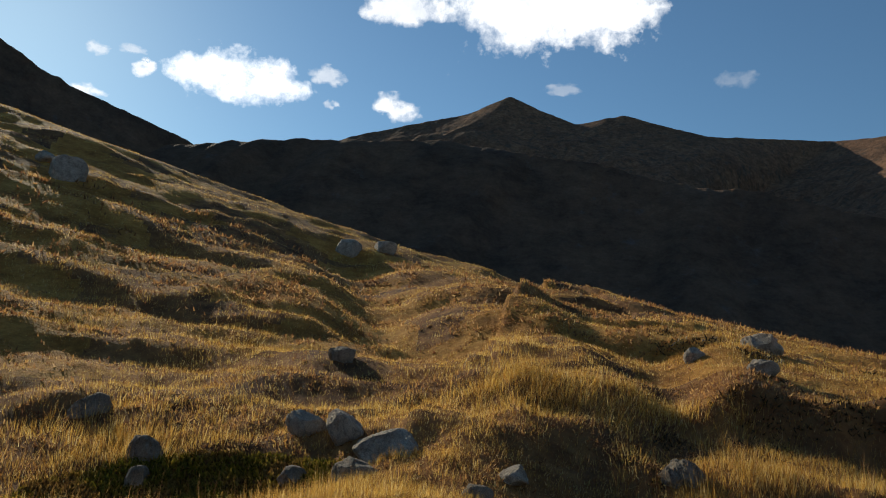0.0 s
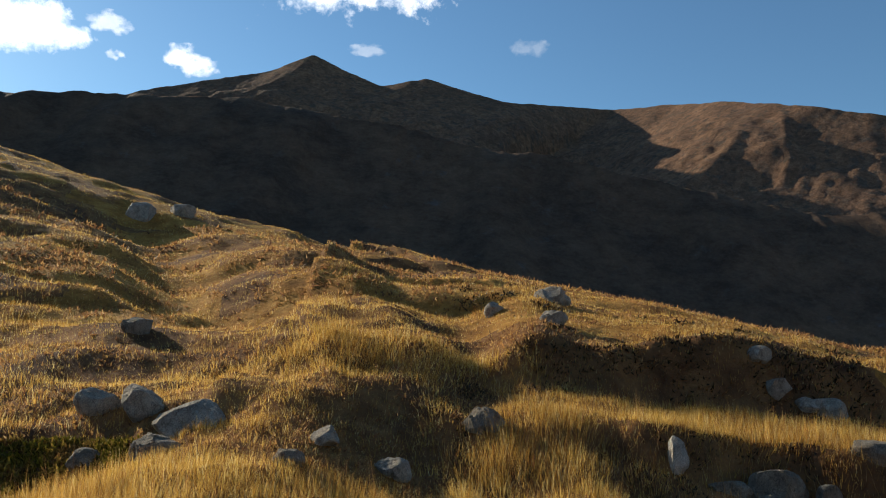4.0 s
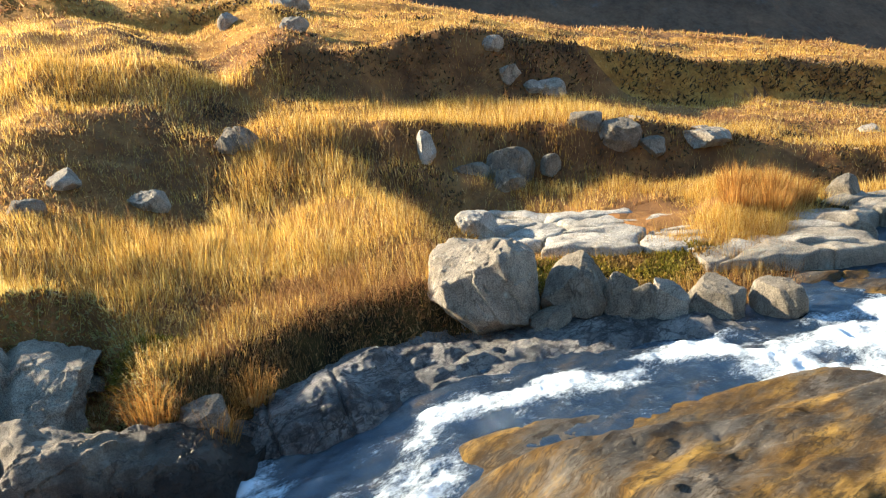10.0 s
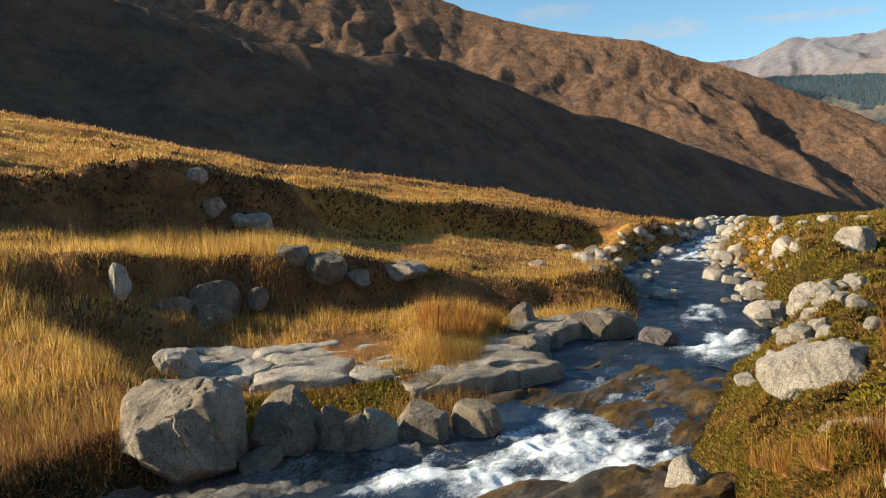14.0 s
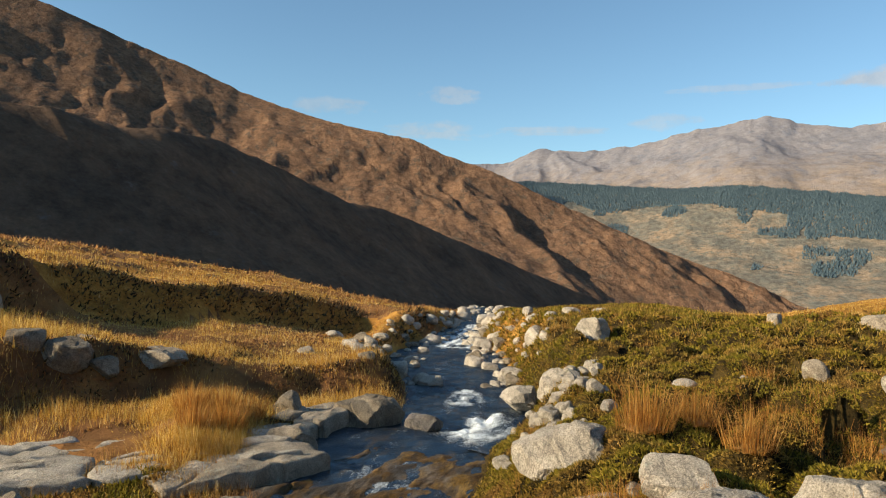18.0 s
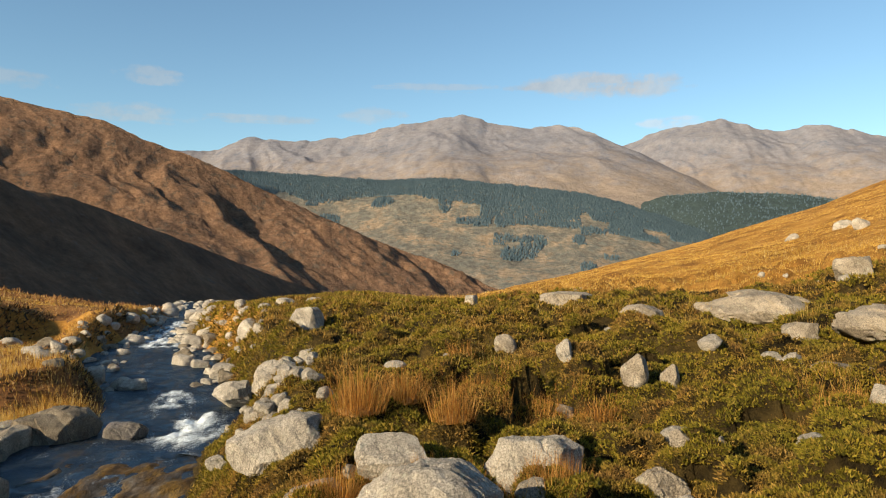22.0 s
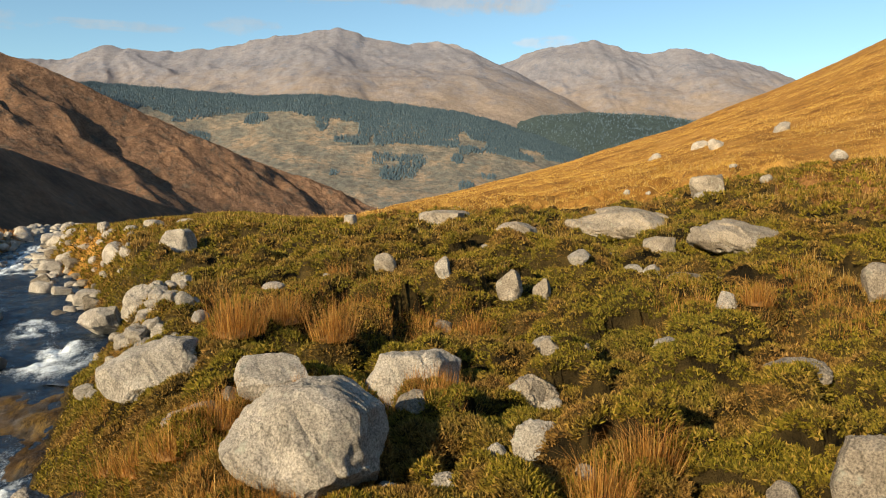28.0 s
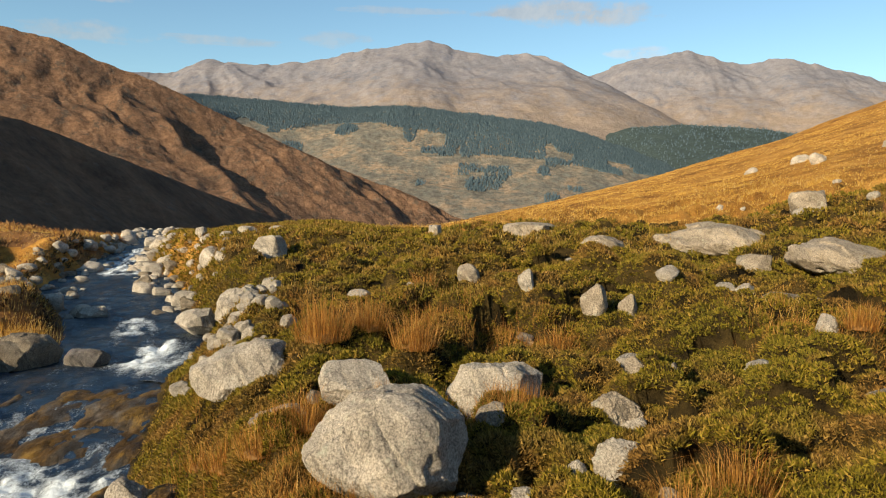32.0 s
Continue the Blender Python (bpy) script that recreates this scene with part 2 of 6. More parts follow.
# ---------------------------------------------------------------- materials
def mat(name, rough=0.8, spec=0.3):
    m = bpy.data.materials.new(name)
    m.use_nodes = True
    nt = m.node_tree
    b = nt.nodes["Principled BSDF"]
    b.inputs["Roughness"].default_value = rough
    b.inputs["Specular IOR Level"].default_value = spec
    return m, nt, b


def tex_noise(nt, scale, detail=4.0, rough=0.55, coord="Object", squash=(1, 1, 1)):
    tc = nt.nodes.new("ShaderNodeTexCoord")
    mp = nt.nodes.new("ShaderNodeMapping")
    mp.inputs["Scale"].default_value = squash
    n = nt.nodes.new("ShaderNodeTexNoise")
    n.inputs["Scale"].default_value, n.inputs["Detail"].default_value, n.inputs["Roughness"].default_value = scale, detail, rough
    nt.links.new(tc.outputs[coord], mp.inputs["Vector"])
    nt.links.new(mp.outputs["Vector"], n.inputs["Vector"])
    return n.outputs["Fac"]


def ramp(nt, fac, stops):
    r = nt.nodes.new("ShaderNodeValToRGB")
    els = r.color_ramp.elements
    while len(els) < len(stops):
        els.new(0.5)
    for e, (p, c) in zip(els, stops):
        e.position, e.color = p, (*c, 1)
    nt.links.new(fac, r.inputs["Fac"])
    return r.outputs["Color"]


def mix(nt, fac, a, b, kind="MIX"):
    m = nt.nodes.new("ShaderNodeMix")
    m.data_type, m.blend_type = "RGBA", kind
    for sock, v in ((m.inputs[0], fac), (m.inputs[6], a), (m.inputs[7], b)):
        if isinstance(v, (int, float)):
            sock.default_value = v
        elif isinstance(v, tuple):
            sock.default_value = (*v, 1)
        else:
            nt.links.new(v, sock)
    return m.outputs[2]


def bump(nt, b, height, strength, distance):
    n = nt.nodes.new("ShaderNodeBump")
    n.inputs["Strength"].default_value, n.inputs["Distance"].default_value = strength, distance
    nt.links.new(height, n.inputs["Height"])
    nt.links.new(n.outputs["Normal"], b.inputs["Normal"])


def attr(nt, name):
    a = nt.nodes.new("ShaderNodeAttribute")
    a.attribute_name = name
    return a.outputs["Fac"]


def rock_material(name, dark, light, speck=70.0, lichen=(0.42, 0.44, 0.36), wet=0.0, moss=0.0, grit=0.7):
    m, nt, b = mat(name, 0.88 - 0.6 * wet, 0.2 + 0.4 * wet)
    fine = tex_noise(nt, speck, 5, 0.8)
    c = ramp(nt, tex_noise(nt, 2.2, 8, 0.7), [(0.38, dark), (0.62, light)])
    # crystals, lichen, dark water stains and cracks
    c = mix(nt, grit, c, ramp(nt, fine, [(0.38, (0.12, 0.115, 0.11)), (0.5, (0.5, 0.5, 0.49)), (0.62, (0.84, 0.83, 0.8))]), "OVERLAY")
    c = mix(nt, ramp(nt, tex_noise(nt, 6.5, 7, 0.7), [(0.58, (0, 0, 0)), (0.66, (0.6, 0.6, 0.6))]), c, lichen)
    c = mix(nt, ramp(nt, tex_noise(nt, 3.2, 7, 0.72, squash=(1, 1, 0.35)), [(0.58, (0, 0, 0)), (0.7, (0.5, 0.5, 0.5))]), c, tuple(q * 0.4 for q in dark))
    crack = ramp(nt, tex_noise(nt, 1.9, 4, 0.6, squash=(1, 1.6, 0.7)), [(0.485, (0, 0, 0)), (0.5, (1, 1, 1)), (0.515, (0, 0, 0))])
    c = mix(nt, mix(nt, 0.55, (0, 0, 0), crack, "MIX"), c, tuple(q * 0.25 for q in dark))
    if moss:
        c = mix(nt, ramp(nt, tex_noise(nt, 1.1, 6, 0.7), [(0.5, (0, 0, 0)), (0.62, (moss, moss, moss))]), c, ramp(nt, tex_noise(nt, 9, 6, 0.7), [(0.35, (0.10, 0.05, 0.012)), (0.65, (0.33, 0.19, 0.045))]))
    nt.links.new(c, b.inputs["Base Color"])
    add = nt.nodes.new("ShaderNodeMath")
    add.operation = "MULTIPLY_ADD"
    nt.links.new(fine, add.inputs[0])
    add.inputs[1].default_value = 0.7
    nt.links.new(tex_noise(nt, 9.0, 8, 0.75, squash=(1, 1, 1.8)), add.inputs[2])
    bump(nt, b, add.outputs[0], 0.9, 0.035)
    return m


M_ROCK = rock_material("granite", (0.21, 0.178, 0.138), (0.39, 0.335, 0.265))
M_ROCK_DARK = rock_material("weathered_granite", (0.13, 0.108, 0.082), (0.27, 0.23, 0.175), lichen=(0.32, 0.29, 0.22))
M_ROCK_PALE = rock_material("pale_granite", (0.28, 0.252, 0.212), (0.49, 0.445, 0.38))
M_SHELF = rock_material("damp_bedrock", (0.055, 0.05, 0.046), (0.24, 0.22, 0.195), speck=45, lichen=(0.3, 0.285, 0.26), wet=0.75, grit=0.4)
nt = M_SHELF.node_tree
b = nt.nodes["Principled BSDF"]
old = b.inputs["Base Color"].links[0].from_socket
for cs_, sq_ in ((0.8, (0.7, 2.0, 1)), (1.7, (1.2, 0.8, 1)), (3.1, (0.6, 2.2, 1))):
    old = mix(nt, ramp(nt, tex_noise(nt, cs_, 5, 0.6, squash=sq_), [(0.474, (0, 0, 0)), (0.496, (0.9, 0.9, 0.9)), (0.518, (0, 0, 0))]), old, (0.014, 0.012, 0.011))
nt.links.new(old, b.inputs["Base Color"])
M_ROCK_WET = rock_material("wet_bedrock", (0.05, 0.045, 0.04), (0.19, 0.165, 0.14), lichen=(0.2, 0.18, 0.15), wet=0.85)
M_BED, nt, b = mat("algae_bedrock", 0.6, 0.14)
streak = tex_noise(nt, 1.6, 9, 0.7, squash=(0.55, 1.6, 1.5))
c = ramp(nt, streak, [(0.38, (0.022, 0.02, 0.017)), (0.5, (0.06, 0.053, 0.044)), (0.64, (0.15, 0.13, 0.105))])
# golden algae where the stream runs shallow, bare grey rock below the fall
sep, tc, rng_ = nt.nodes.new("ShaderNodeSeparateXYZ"), nt.nodes.new("ShaderNodeTexCoord"), nt.nodes.new("ShaderNodeMapRange")
rng_.inputs["From Min"].default_value, rng_.inputs["From Max"].default_value = 1.2, 3.0
nt.links.new(tc.outputs["Object"], sep.inputs[0]), nt.links.new(sep.outputs[0], rng_.inputs["Value"])
algae = mix(nt, 1.0, ramp(nt, tex_noise(nt, 0.9, 7, 0.7, squash=(0.7, 1.6, 1)), [(0.44, (0, 0, 0)), (0.56, (0.95, 0.95, 0.95))]), rng_.outputs["Result"], "MULTIPLY")
c = mix(nt, algae, c, ramp(nt, tex_noise(nt, 1.9, 10, 0.72, squash=(0.6, 1.5, 1)), [(0.38, (0.025, 0.014, 0.005)), (0.5, (0.1, 0.054, 0.012)), (0.64, (0.26, 0.155, 0.035))]))
c = mix(nt, ramp(nt, tex_noise(nt, 22, 6, 0.8), [(0.58, (0, 0, 0)), (0.68, (0.35, 0.35, 0.35))]), c, (0.4, 0.35, 0.27))
for cs_, sq_ in ((1.3, (0.6, 1.9, 1)), (2.9, (0.5, 1.7, 1))):
    c = mix(nt, ramp(nt, tex_noise(nt, cs_, 5, 0.62, squash=sq_), [(0.478, (0, 0, 0)), (0.495, (0.8, 0.8, 0.8)), (0.512, (0, 0, 0))]), c, (0.03, 0.019, 0.009))
nt.links.new(c, b.inputs["Base Color"])
nt.links.new(ramp(nt, tex_noise(nt, 3.3, 5, 0.6), [(0.4, (0.5, 0.5, 0.5)), (0.6, (0.85, 0.85, 0.85))]), b.inputs["Roughness"])
bump(nt, b, tex_noise(nt, 4.0, 12, 0.75, squash=(0.6, 1.6, 1)), 1.0, 0.05)

M_SPLASH = rock_material("splashed_granite", (0.14, 0.115, 0.088), (0.28, 0.235, 0.18), lichen=(0.34, 0.31, 0.25), grit=0.45)
nt = M_SPLASH.node_tree
b = nt.nodes["Principled BSDF"]
old = b.inputs["Base Color"].links[0].from_socket
sep, tc = nt.nodes.new("ShaderNodeSeparateXYZ"), nt.nodes.new("ShaderNodeTexCoord")
nt.links.new(tc.outputs["Object"], sep.inputs[0])
line = nt.nodes.new("ShaderNodeMath")
line.operation = "MULTIPLY_ADD"
nt.links.new(tex_noise(nt, 2.4, 6, 0.7, squash=(1.4, 1.4, 0.5)), line.inputs[0])
line.inputs[1].default_value = -1.3
nt.links.new(sep.outputs[2], line.inputs[2])
wetm = ramp(nt, line.outputs[0], [(0.0, (1, 1, 1)), (1.0, (0, 0, 0))])
wr = wetm.node.color_ramp.elements
shift = nt.nodes.new("ShaderNodeMath")
shift.inputs[1].default_value = -0.25
nt.links.new(line.outputs[0], shift.inputs[0])
nt.links.new(shift.outputs[0], wetm.node.inputs["Fac"])
wr[1].position = 0.5
nt.links.new(mix(nt, wetm, old, mix(nt, 0.12, (0.022, 0.018, 0.015), old)), b.inputs["Base Color"])
nt.links.new(mix(nt, wetm, (0.85, 0.85, 0.85), (0.25, 0.25, 0.25)), b.inputs["Roughness"])

M_LAND, nt, b = mat("moorland_turf", 0.95, 0.1)
c = ramp(nt, tex_noise(nt, 0.9, 6, 0.62), [(0.36, (0.075, 0.038, 0.02)), (0.5, (0.17, 0.085, 0.036)), (0.64, (0.28, 0.145, 0.055))])
c = mix(nt, ramp(nt, tex_noise(nt, 0.13, 4, 0.6), [(0.45, (0, 0, 0)), (0.6, (0.7, 0.7, 0.7))]), c, ramp(nt, tex_noise(nt, 2.5, 5, 0.7), [(0.4, (0.22, 0.10, 0.032)), (0.62, (0.42, 0.21, 0.065))]))
nt.links.new(c, b.inputs["Base Color"])
bump(nt, b, tex_noise(nt, 6.0, 6, 0.75), 0.9, 0.12)

M_SLOPE, nt, b = mat("golden_slope_turf", 0.95, 0.1)
c = ramp(nt, tex_noise(nt, 0.35, 8, 0.68, squash=(1, 1, 2)), [(0.36, (0.21, 0.096, 0.024)), (0.5, (0.36, 0.178, 0.04)), (0.64, (0.5, 0.275, 0.07))])
c = mix(nt, 0.5, c, ramp(nt, tex_noise(nt, 4.0, 6, 0.8), [(0.38, (0.25, 0.25, 0.25)), (0.62, (0.7, 0.7, 0.7))]), "OVERLAY")
nt.links.new(c, b.inputs["Base Color"])
bump(nt, b, tex_noise(nt, 3.0, 8, 0.75), 0.9, 0.2)

M_PEAT, nt, b = mat("dark_peat", 0.95, 0.1)
nt.links.new(ramp(nt, tex_noise(nt, 1.7, 7, 0.7), [(0.4, (0.016, 0.012, 0.005)), (0.6, (0.085, 0.058, 0.018))]), b.inputs["Base Color"])
bump(nt, b, tex_noise(nt, 22.0, 8, 0.8), 1.0, 0.06)


def hill_material(name, stops, rock, scale, rock_share, bump_m, grain=0.5, low=None, heights=(0, 1)):
    m, nt, b = mat(name, 0.95, 0.05)
    c = ramp(nt, tex_noise(nt, scale, 8, 0.62), stops)
    r = ramp(nt, tex_noise(nt, scale * 3.2, 9, 0.72, squash=(1, 1, 0.45)), [(0.62 - rock_share * 0.4, (0, 0, 0)), (0.72 - rock_share * 0.4, (1, 1, 1))])
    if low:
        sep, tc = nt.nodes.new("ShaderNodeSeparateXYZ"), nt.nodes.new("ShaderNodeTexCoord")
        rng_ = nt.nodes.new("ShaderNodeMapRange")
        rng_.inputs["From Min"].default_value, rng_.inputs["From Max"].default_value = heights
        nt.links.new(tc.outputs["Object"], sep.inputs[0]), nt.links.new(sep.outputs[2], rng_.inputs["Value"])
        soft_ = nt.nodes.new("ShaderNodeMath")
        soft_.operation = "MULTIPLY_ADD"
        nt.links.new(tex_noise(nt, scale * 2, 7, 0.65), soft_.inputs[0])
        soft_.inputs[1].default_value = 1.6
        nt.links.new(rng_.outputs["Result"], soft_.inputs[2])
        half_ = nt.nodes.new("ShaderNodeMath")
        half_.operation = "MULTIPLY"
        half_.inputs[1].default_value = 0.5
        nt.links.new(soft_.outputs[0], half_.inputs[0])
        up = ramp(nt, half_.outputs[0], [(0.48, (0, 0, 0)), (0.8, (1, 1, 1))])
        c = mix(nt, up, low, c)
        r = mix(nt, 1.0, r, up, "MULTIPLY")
    c = mix(nt, r, c, rock)
    c = mix(nt, grain, c, ramp(nt, tex_noise(nt, scale * 5, 8, 0.75), [(0.38, (0.22, 0.22, 0.22)), (0.62, (0.75, 0.75, 0.75))]), "OVERLAY")
    c = mix(nt, grain * 0.6, c, ramp(nt, tex_noise(nt, scale * 22, 5, 0.8), [(0.4, (0.25, 0.25, 0.25)), (0.6, (0.72, 0.72, 0.72))]), "OVERLAY")
    nt.links.new(c, b.inputs["Base Color"])
    bump(nt, b, tex_noise(nt, scale * 7, 9, 0.7), 0.7, bump_m)
    return m


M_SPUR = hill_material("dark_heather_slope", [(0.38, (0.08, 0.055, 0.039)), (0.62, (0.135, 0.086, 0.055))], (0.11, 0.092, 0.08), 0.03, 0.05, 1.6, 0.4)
M_RIDGE = hill_material("brown_craggy_slope", [(0.36, (0.135, 0.083, 0.055)), (0.64, (0.215, 0.125, 0.075))], (0.1, 0.076, 0.058), 0.02, 0.26, 7.0, 0.6)
# distance haze is mixed into the colours: tops and crags lean blue-grey
M_FAR_HAZED = hill_material("hazed_mountain_slope", [(0.36, (0.165, 0.166, 0.19)), (0.64, (0.22, 0.208, 0.218))], (0.15, 0.157, 0.19), 0.006, 0.22, 11.0, 0.28, (0.245, 0.195, 0.158), (240, 680))
M_MOOR = hill_material("far_moor", [(0.38, (0.12, 0.116, 0.1)), (0.5, (0.17, 0.152, 0.122)), (0.62, (0.26, 0.195, 0.135))], (0.125, 0.128, 0.112), 0.012, 0.3, 6.0, 0.6)
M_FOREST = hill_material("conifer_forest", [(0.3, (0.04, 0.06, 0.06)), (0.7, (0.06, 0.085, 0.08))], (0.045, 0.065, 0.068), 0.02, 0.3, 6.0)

M_WATER, nt, b = mat("stream_water", 0.5, 0.0)
foam = attr(nt, "foam")
fn = tex_noise(nt, 20.0, 9, 0.86, squash=(0.7, 1.2, 1))
sub = nt.nodes.new("ShaderNodeMath")
sub.operation = "MULTIPLY_ADD"
nt.links.new(fn, sub.inputs[0])
sub.inputs[1].default_value = 1.7
sub.inputs[2].default_value = -0.85
mul = nt.nodes.new("ShaderNodeMath")
nt.links.new(foam, mul.inputs[0]), nt.links.new(sub.outputs[0], mul.inputs[1])
mask = ramp(nt, mul.outputs[0], [(0.26, (0, 0, 0)), (0.5, (0.42, 0.42, 0.42)), (0.82, (1, 1, 1))])
shade = ramp(nt, tex_noise(nt, 2.2, 7, 0.68, squash=(0.6, 1.6, 1)), [(0.42, (0.006, 0.012, 0.022)), (0.54, (0.016, 0.022, 0.028)), (0.7, (0.06, 0.042, 0.02))])
nt.links.new(mix(nt, mask, shade, (0.72, 0.8, 0.84)), b.inputs["Base Color"])
gloss, lay_ = nt.nodes.new("ShaderNodeBsdfGlossy"), nt.nodes.new("ShaderNodeMixShader")
gloss.inputs["Roughness"].default_value, gloss.inputs["Color"].default_value = 0.05, (0.8, 0.92, 1.0, 1)
wave = nt.nodes.new("ShaderNodeBump")
wave.inputs["Strength"].default_value, wave.inputs["Distance"].default_value = 1.0, 0.05
nt.links.new(tex_noise(nt, 4.5, 8, 0.72, squash=(0.7, 1.5, 1)), wave.inputs["Height"])
nt.links.new(wave.outputs["Normal"], gloss.inputs["Normal"]), nt.links.new(wave.outputs["Normal"], b.inputs["Normal"])
nt.links.new(mix(nt, mask, (0.17, 0.17, 0.17), (0.02, 0.02, 0.02)), lay_.inputs[0])
nt.links.new(b.outputs[0], lay_.inputs[1]), nt.links.new(gloss.outputs[0], lay_.inputs[2])
nt.links.new(lay_.outputs[0], nt.nodes["Material Output"].inputs["Surface"])


def blade_material(name, stops, trans=0.45, patchy=0.0):
    m, nt, b = mat(name, 0.6, 0.25)
    g = nt.nodes.new("ShaderNodeNewGeometry")
    c = ramp(nt, g.outputs["Random Per Island"], stops)
    if patchy:
        c = mix(nt, ramp(nt, tex_noise(nt, 0.55, 4, 0.6), [(0.45, (0, 0, 0)), (0.62, (patchy, patchy, patchy))]), c, mix(nt, 1.0, c, (0.62, 0.46, 0.36), "MULTIPLY"))
    nt.links.new(c, b.inputs["Base Color"])
    t = nt.nodes.new("ShaderNodeBsdfTranslucent")
    nt.links.new(c, t.inputs["Color"])
    mx = nt.nodes.new("ShaderNodeMixShader")
    mx.inputs[0].default_value = trans
    nt.links.new(b.outputs[0], mx.inputs[1]), nt.links.new(t.outputs[0], mx.inputs[2])
    nt.links.new(mx.outputs[0], nt.nodes["Material Output"].inputs["Surface"])
    return m


M_GOLD = blade_material("golden_slope_grass", [(0.0, (0.36, 0.18, 0.034)), (0.4, (0.58, 0.345, 0.07)), (0.8, (0.69, 0.46, 0.11)), (1.0, (0.76, 0.57, 0.2))], 0.35, 0.35)
M_GRASS = blade_material("dry_moor_grass", [(0.0, (0.2, 0.09, 0.022)), (0.2, (0.44, 0.235, 0.045)), (0.5, (0.63, 0.4, 0.085)), (0.8, (0.72, 0.51, 0.15)), (1.0, (0.78, 0.64, 0.32))], 0.66, 0.4)
M_HEATHER, nt, b = mat("heather", 0.7, 0.15)
g = nt.nodes.new("ShaderNodeNewGeometry")
c = ramp(nt, g.outputs["Random Per Island"], [(0.0, (0.045, 0.037, 0.007)), (0.4, (0.16, 0.13, 0.014)), (0.8, (0.3, 0.23, 0.027)), (1.0, (0.42, 0.26, 0.06))])
c = mix(nt, ramp(nt, tex_noise(nt, 1.3, 4, 0.6), [(0.46, (0, 0, 0)), (0.6, (0.85, 0.85, 0.85))]), c, ramp(nt, g.outputs["Random Per Island"], [(0, (0.09, 0.045, 0.016)), (0.6, (0.25, 0.13, 0.038)), (1, (0.45, 0.26, 0.085))]))
c = mix(nt, ramp(nt, tex_noise(nt, 0.7, 3, 0.6), [(0.42, (0.85, 0.85, 0.85)), (0.56, (0, 0, 0))]), c, mix(nt, 0.3, c, (0.13, 0.135, 0.02)))
nt.links.new(c, b.inputs["Base Color"])
t = nt.nodes.new("ShaderNodeBsdfTranslucent")
nt.links.new(c, t.inputs["Color"])
mx = nt.nodes.new("ShaderNodeMixShader")
mx.inputs[0].default_value = 0.35
nt.links.new(b.outputs[0], mx.inputs[1]), nt.links.new(t.outputs[0], mx.inputs[2])
nt.links.new(mx.outputs[0], nt.nodes["Material Output"].inputs["Surface"])

M_BUSH = blade_material("grey_green_heather", [(0.0, (0.18, 0.14, 0.06)), (0.4, (0.4, 0.36, 0.13)), (0.75, (0.53, 0.48, 0.2)), (1.0, (0.6, 0.5, 0.34))], 0.66, 0.3)
M_TAWNY = blade_material("tawny_tussock_grass", [(0.0, (0.2, 0.08, 0.02)), (0.35, (0.42, 0.19, 0.04)), (0.75, (0.58, 0.3, 0.07)), (1.0, (0.68, 0.43, 0.14))], 0.5, 0.4)
# near-black leaf colour puts the shade of the bench fronts into their heather
M_SHADE_HEATH = blade_material("shade_toned_heather", [(0.0, (0.018, 0.012, 0.006)), (0.5, (0.05, 0.031, 0.012)), (0.85, (0.1, 0.062, 0.022)), (1.0, (0.2, 0.12, 0.045))], 0.2)
M_BROWN = blade_material("dead_heather", [(0.0, (0.14, 0.06, 0.032)), (0.5, (0.32, 0.165, 0.062)), (0.85, (0.47, 0.265, 0.095)), (1.0, (0.57, 0.37, 0.17))], 0.6)

# ---------------------------------------------------------------- land
def spaced(*pieces):
    return np.concatenate([np.linspace(a, b, n, endpoint=False) for a, b, n in pieces])


az = spaced((-180, -48, 60), (-48, 150, 620), (150, 180, 14))
az = np.append(az, 180.0)
rr = np.concatenate([[0.02], np.geomspace(0.6, 2.4, 14), np.geomspace(2.5, 14, 215), np.geomspace(14.1, 170, 150), np.geomspace(175, 4900, 26)])
A, Rr = np.meshgrid(np.radians(az), rr, indexing="ij")
X, Y = Rr * np.sin(A) - 0.3, Rr * np.cos(A) - 0.3
land = from_arrays("ground", np.stack([X, Y, ground(X, Y)], -1).reshape(-1, 3), grid_faces(*A.shape)[:, ::-1], M_LAND)
land.data.materials.append(M_PEAT)
ld_, ls_, _z = (q.reshape(X.shape) for q in stream_at(X, Y))
land.data.materials.append(M_SLOPE)
land_r = np.hypot(X, Y) + 2.5 * vnoise(X / 5, Y / 5, 67)
land_kind = np.where(((ls_ < 0) & (ld_ < 13) & (land_r < 19) & (X > 1.5 + 0.8 * fbm(X, Y, 3, 64))) | ((ls_ > 0) & (ld_ < 0.95) & (X > -8) & (X < 12)), 1, np.where(((ls_ < 0) & (land_r > 19) & (X > 0)) | ((ls_ > 0) & (land_r > 20) & (vnoise(X / 4.0, Y / 2.5, 75) > -0.25)), 2, 0))
land.data.polygons.foreach_set("material_index", land_kind[:-1, :-1].ravel().astype(np.int32))
tagged(land, "rough peaty moorland ground with hummocks and stream banks", "ground", kind="structure")


SURFACE = {}


